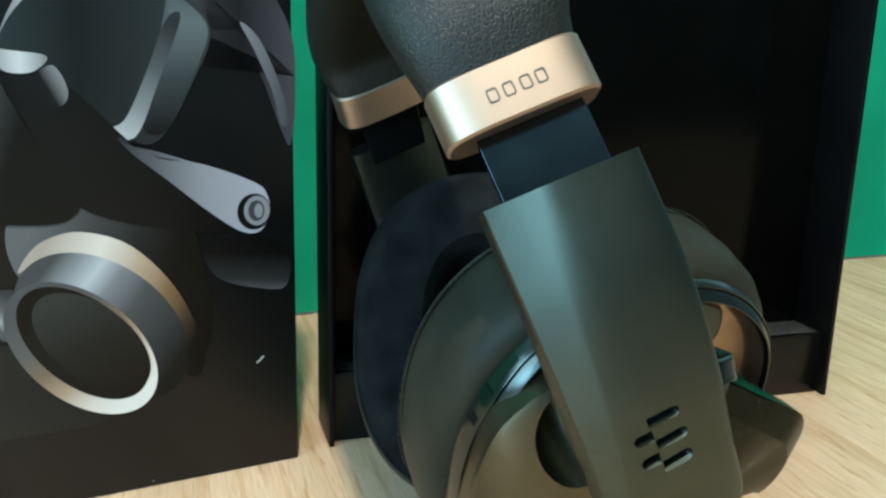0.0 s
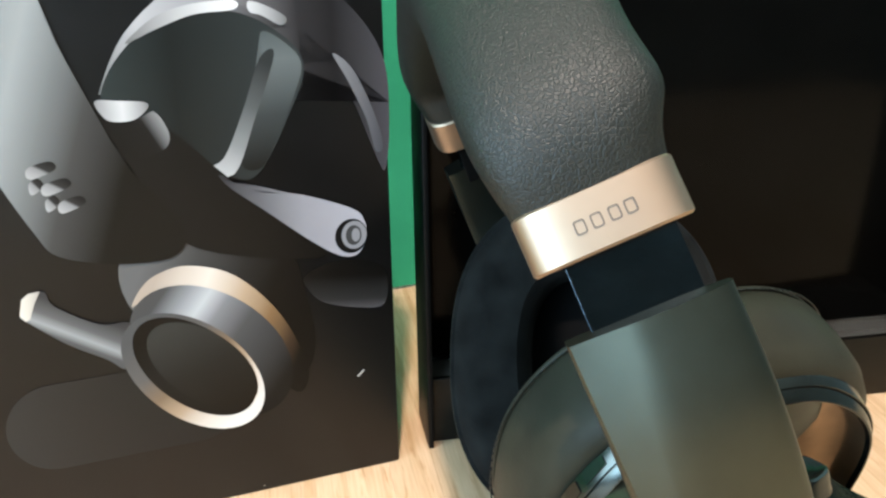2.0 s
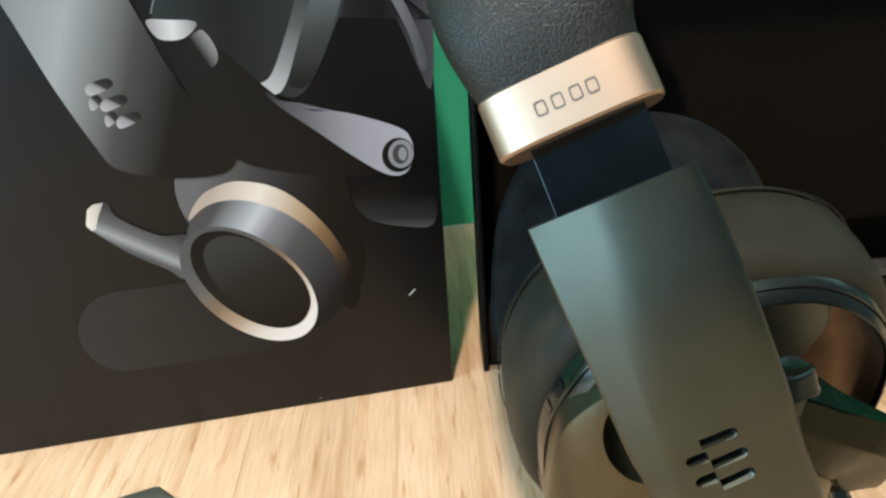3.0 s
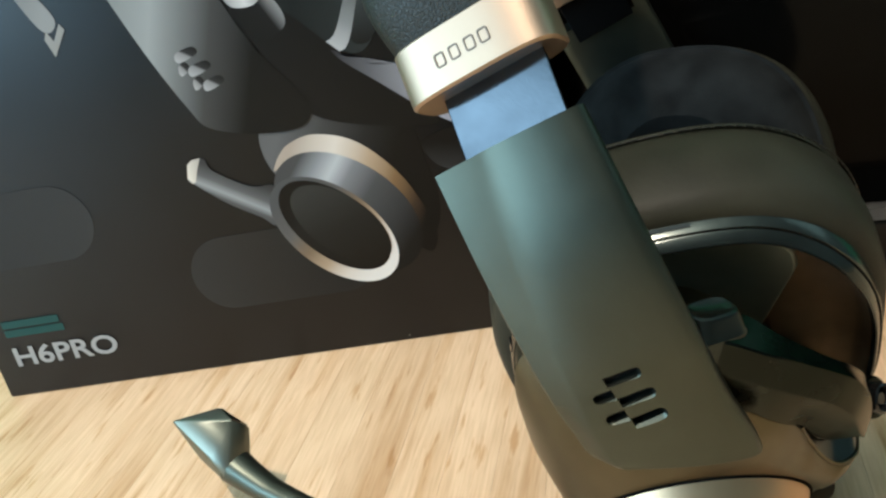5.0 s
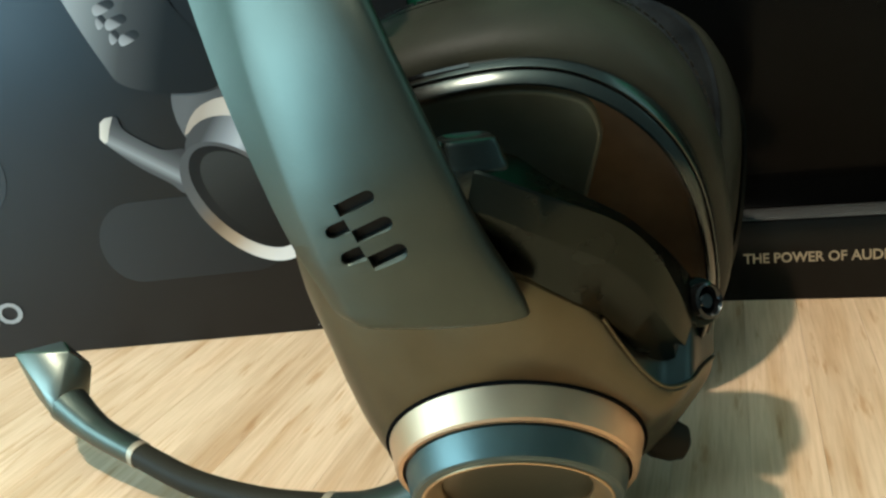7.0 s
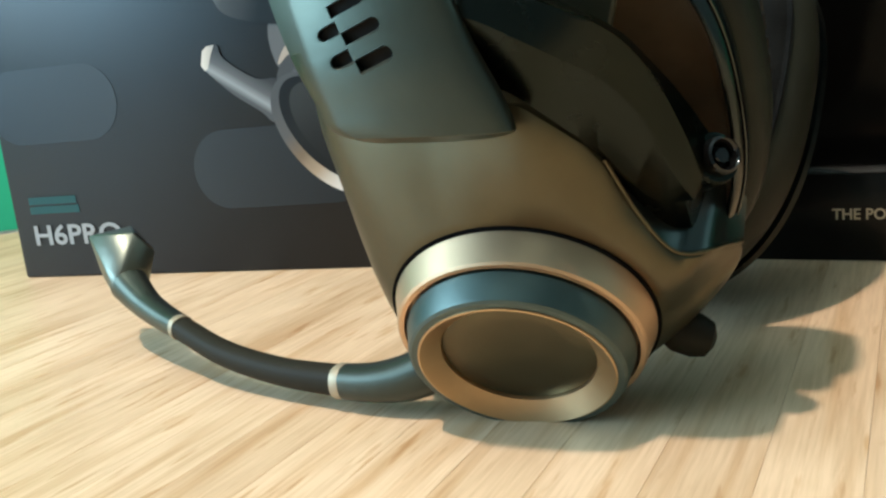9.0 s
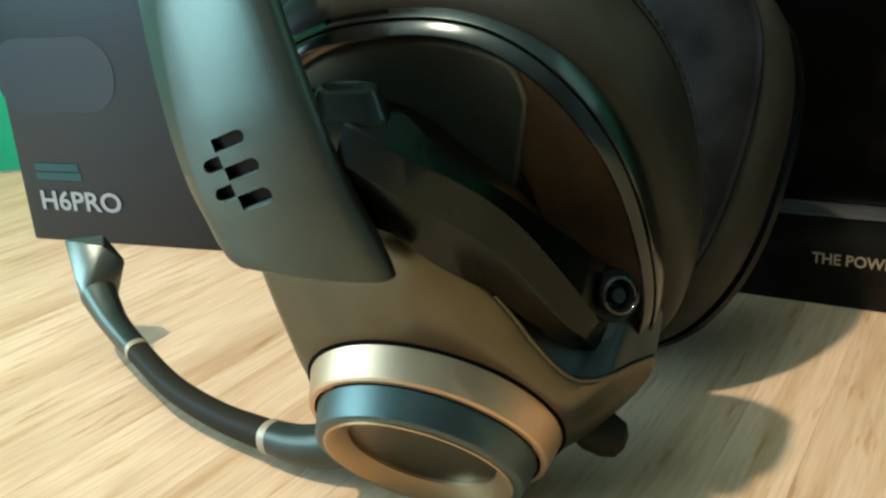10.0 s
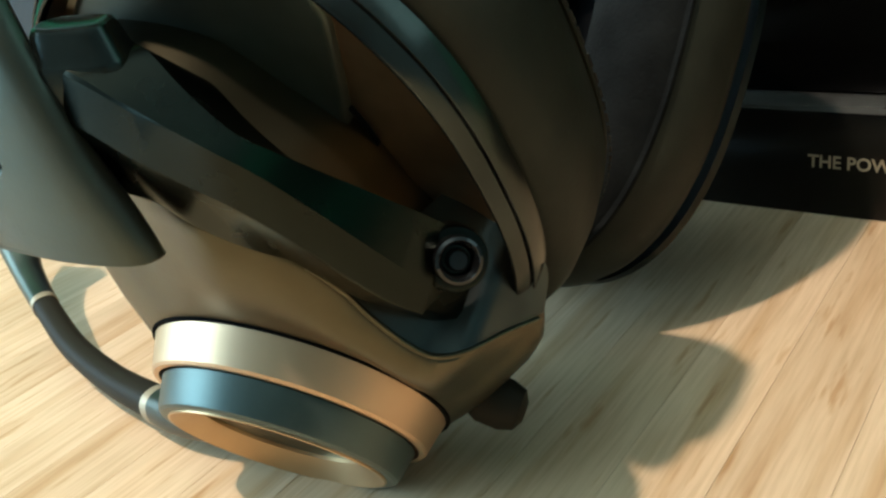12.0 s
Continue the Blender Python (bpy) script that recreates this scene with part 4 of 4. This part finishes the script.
def band_ring(h, flip, face):
    c, a, u, o = flip(RING_C), RING_A, RING_U, RING_O
    if flip is mirrored:
        a, u, o = turn_over(a), turn_over(u), turn_over(o)
    mid = c - o * 0.085
    bm = bmesh.new()
    loft(bm, [oval(mid + u * z, a, o, 0.088 - e, 0.178 - e, 3.6, 56) for z, e in ((-0.058, 0.03), (-0.061, 0.006), (-0.055, 0.0), (0.064, 0.0), (0.070, 0.006), (0.067, 0.03))], True, True, True)
    g = part("band_ring", bm, M_BAND, h, "brushed champagne-gold band ring")
    if face:
        for x in (-0.054, -0.018, 0.020, 0.054):
            bm = bmesh.new()
            mid_ = c + a * x + o * 0.0035
            loft(bm, [oval(mid_ + o * z, a, u, w_ + 0.003, w_, 5.0, 24) for w_, z in ((0.0125, -0.001), (0.0125, 0.0012), (0.0090, 0.0012), (0.0090, -0.001))])
            part("engraved_bar", bm, M_INK, g, "dark engraved mark")


def slider(h, flip):
    a = RING_A if flip is same else turn_over(RING_A)
    top = flip(RING_C) - (RING_O if flip is same else turn_over(RING_O)) * 0.075
    low = flip(V((1.757, 1.830, 1.392))) - (RING_O if flip is same else turn_over(RING_O)) * 0.035
    down = (low - top)
    o = a.cross(down).normalized()
    if o.dot(RING_O if flip is same else turn_over(RING_O)) < 0:
        o = -o
    plate = part("slider", slab((top + low) / 2 + a * 0.012, a * 0.122, down * 0.55, o * 0.003, 0.001), M_SLIDER, h, "blue-black steel slider")
    part("slider_core", slab((top + low) / 2 + a * 0.008 - o * 0.024, a * 0.112, down * 0.55, o * 0.018, 0.004), M_DRIVER, plate, "matt black core of the slider")


def headband(h):
    start, end = RING_C - RING_O * 0.085, mirrored(RING_C - RING_O * 0.085)
    u2 = turn_over(RING_U)
    apex = (start + end) / 2 + V((-0.21, 0, 0.97)) * 0.53
    pts = [start + RING_U * 0.04, start + RING_U * 0.25 - RING_O * 0.0, start.lerp(apex, 0.62) + V((-0.04, 0, 0.13)), apex, end.lerp(apex, 0.62) + V((-0.04, 0, 0.13)), end + u2 * 0.25, end + u2 * 0.04]
    line = smooth_line(pts, 10)
    bm, rings = bmesh.new(), []
    n = len(line)
    a2 = turn_over(RING_A)
    for i, p in enumerate(line):
        f = i / (n - 1)
        d = (line[min(i + 1, n - 1)] - line[max(i - 1, 0)]).normalized()
        a = RING_A.lerp(a2, f)
        a = (a - d * a.dot(d)).normalized()
        o = a.cross(d)
        k = math.sin(math.pi * min(max(f, 0), 1)) ** 1.0
        near = min(f, 1 - f)
        bulge = 0.030 * math.exp(-((near - 0.15) / 0.06) ** 2)
        rings.append(oval(p + a * (bulge * 0.5), a, o, 0.080 + 0.045 * k, 0.170 + 0.060 * k + bulge * 0.6, 2.8, 48))
    loft(bm, rings, True, True, True)
    part("headband", bm, M_LEATHER, h, "padded headband in grained green-black leather")


def link_arm(h):
    """The angular arm from under the yoke to the round socket at the rim: back edge, front ridge, lower edge."""
    bm, rows = bmesh.new(), []
    ax = V((0.60, -0.74, 0.30)).normalized()
    c = V((2.541, 1.933, 0.607))
    for bt, rd, un in (((2.05, 1.835, 0.985), (2.00, 1.72, 0.985), (2.03, 1.725, 0.84)), ((2.11, 1.815, 0.990), (2.06, 1.703, 0.988), (2.10, 1.725, 0.80)), ((2.186, 1.783, 0.988), (2.125, 1.688, 0.984), (2.170, 1.735, 0.775)), ((2.250, 1.762, 0.942), (2.211, 1.684, 0.942), (2.223, 1.743, 0.736)),
                       ((2.311, 1.742, 0.905), (2.284, 1.681, 0.907), (2.274, 1.776, 0.689)), ((2.357, 1.733, 0.878), (2.352, 1.683, 0.872), (2.316, 1.814, 0.653)), ((2.390, 1.752, 0.850), (2.395, 1.703, 0.834), (2.340, 1.838, 0.618)), ((2.427, 1.801, 0.801), (2.433, 1.737, 0.778), (2.366, 1.857, 0.585)),
                       ((2.463, 1.855, 0.749), (2.462, 1.790, 0.706), (2.398, 1.876, 0.554)), ((2.495, 1.920, 0.691), (2.486, 1.848, 0.632), (2.430, 1.900, 0.528)), ((2.515, 1.962, 0.652), (2.503, 1.900, 0.570), (2.466, 1.923, 0.522))):
        bt, rd, un = V(bt), V(rd), V(un)
        inner = V((0.01, 0.10, -0.08))
        out = (rd - bt).normalized() * 0.027
        rows.append([bt, bt.lerp(rd, 0.95), rd.lerp(un, 0.025), rd.lerp(un, 0.36) + out, rd.lerp(un, 0.40) + out, un, un + inner, bt + inner])
    lines = [smooth_line([r[i] for r in rows], 5) for i in range(len(rows[0]))]
    loft(bm, [list(r) for r in zip(*lines)], True, True, True)
    arm = part("link_arm", bm, M_LINK, h, "dark green angular arm", 17)
    part("boss", turned(c - ax * 0.03, ax, [(-0.06, 0.045), (-0.05, 0.055), (0.006, 0.053), (0.013, 0.050), (0.014, 0.045)], 48), M_LINK, arm, "rounded end of the arm", 50)
    part("socket", turned(c - ax * 0.03, ax, [(-0.04, 0.039), (0.028, 0.039), (0.037, 0.037), (0.040, 0.032), (0.036, 0.028), (0.004, 0.020)], 48), M_GLOSS, arm, "glossy black round socket")
    part("socket_pin", turned(c - ax * 0.03, ax, [(0.0, 0.018), (0.026, 0.018), (0.030, 0.014)], 24), M_GLOSS, arm)
    # the hinge nub: a flared block with rounded corners
    up = V((0.10, -0.06, 1.0)).normalized()
    right = (V((0.92, 0.38, 0.0)) - up * V((0.92, 0.38, 0.0)).dot(up)).normalized()
    back = up.cross(right)
    o = V((2.112, 1.745, 0.985))
    bm = bmesh.new()
    loft(bm, [oval(o + up * z + right * sh, right, back, b_, a_, 3.2, 40) for z, a_, b_, sh in ((-0.05, 0.072, 0.058, 0.0), (0.000, 0.070, 0.056, 0.0), (0.006, 0.068, 0.054, 0.0), (0.012, 0.064, 0.050, 0.0), (0.044, 0.056, 0.042, -0.004), (0.051, 0.052, 0.038, -0.004), (0.053, 0.046, 0.032, -0.004), (0.047, 0.03, 0.02, -0.004))], True, True, True)
    part("nub", bm, M_NUB, h, "flared hinge nub with rounded corners", 32)


def headset():
    h = thing("gaming_headset", (2.05, 2.05, 0.0), "dark green over-ear headset with gold rings and boom microphone", "headset")
    ear_cushion(h, CUP_C, CUP_S, CUP_U, CUP_N, False)
    cup_rim(h)
    shell(h)
    knob(h)
    boom(h)
    link_arm(h)
    y = yoke(h, same)
    vents(y)
    slider(h, same)
    band_ring(h, same, True)
    headband(h)
    # the other side
    s, u, n = frame_of(FAR_N, roll=2.9)
    ear_cushion(h, FAR_C, s, u, n, True)
    bm = bmesh.new()
    loft(bm, cup_ring(FAR_C, s, u, n, FAR_A, FAR_B, CUP_E, [(0.0, -0.02), (-0.004, 0.0), (0.03, 0.02), (0.10, 0.06), (0.2, 0.10), (0.3, 0.12)]), cap_end=True)
    # far shell in the darkened paint, shade put into its colour
    part("shell", bm, M_FAR_SHELL, h)
    yoke(h, mirrored)
    slider(h, mirrored)
    band_ring(h, mirrored, False)
    part("foot", turned(V((2.447, 2.165, 0.170)), CUP_S * 0.9 + CUP_U * -0.5, [(-0.06, 0.02), (-0.052, 0.038), (-0.025, 0.051), (0.02, 0.052), (0.05, 0.042), (0.062, 0.02)], 24), M_RUBBER, h, "small black thumb wheel")
    return h


headset()


# ---------------------------------------------------------------- bamboo strips of the table top, last
def strips():
    rng = random.Random(4)
    me_of = {}
    x = -8.95
    k = 0
    while x < 8.9:
        wide = rng.choice((0.185, 0.20, 0.21))
        key = wide
        if key not in me_of:
            bm = slab((0, 0, -0.0125), (wide / 2 - 0.0003, 0, 0), (0, 5.98, 0), (0, 0, 0.0125), 0.0006, 1)
            for v in bm.verts:
                v.co *= DM
            me = bpy.data.meshes.new("strip")
            bm.to_mesh(me)
            bm.free()
            me.materials.append(M_BAMBOO)
            me_of[key] = me
        p = V((2.0, 1.2, 0)) + ACROSS * (x + wide / 2)
        ob = new("strip", me_of[key])
        ob.parent = TABLE
        ob.matrix_basis = Matrix.Translation(p * DM - TABLE.location) @ Matrix.Rotation(math.atan2(-GRAIN.x, GRAIN.y), 4, "Z")
        x += wide
        k += 1


strips()
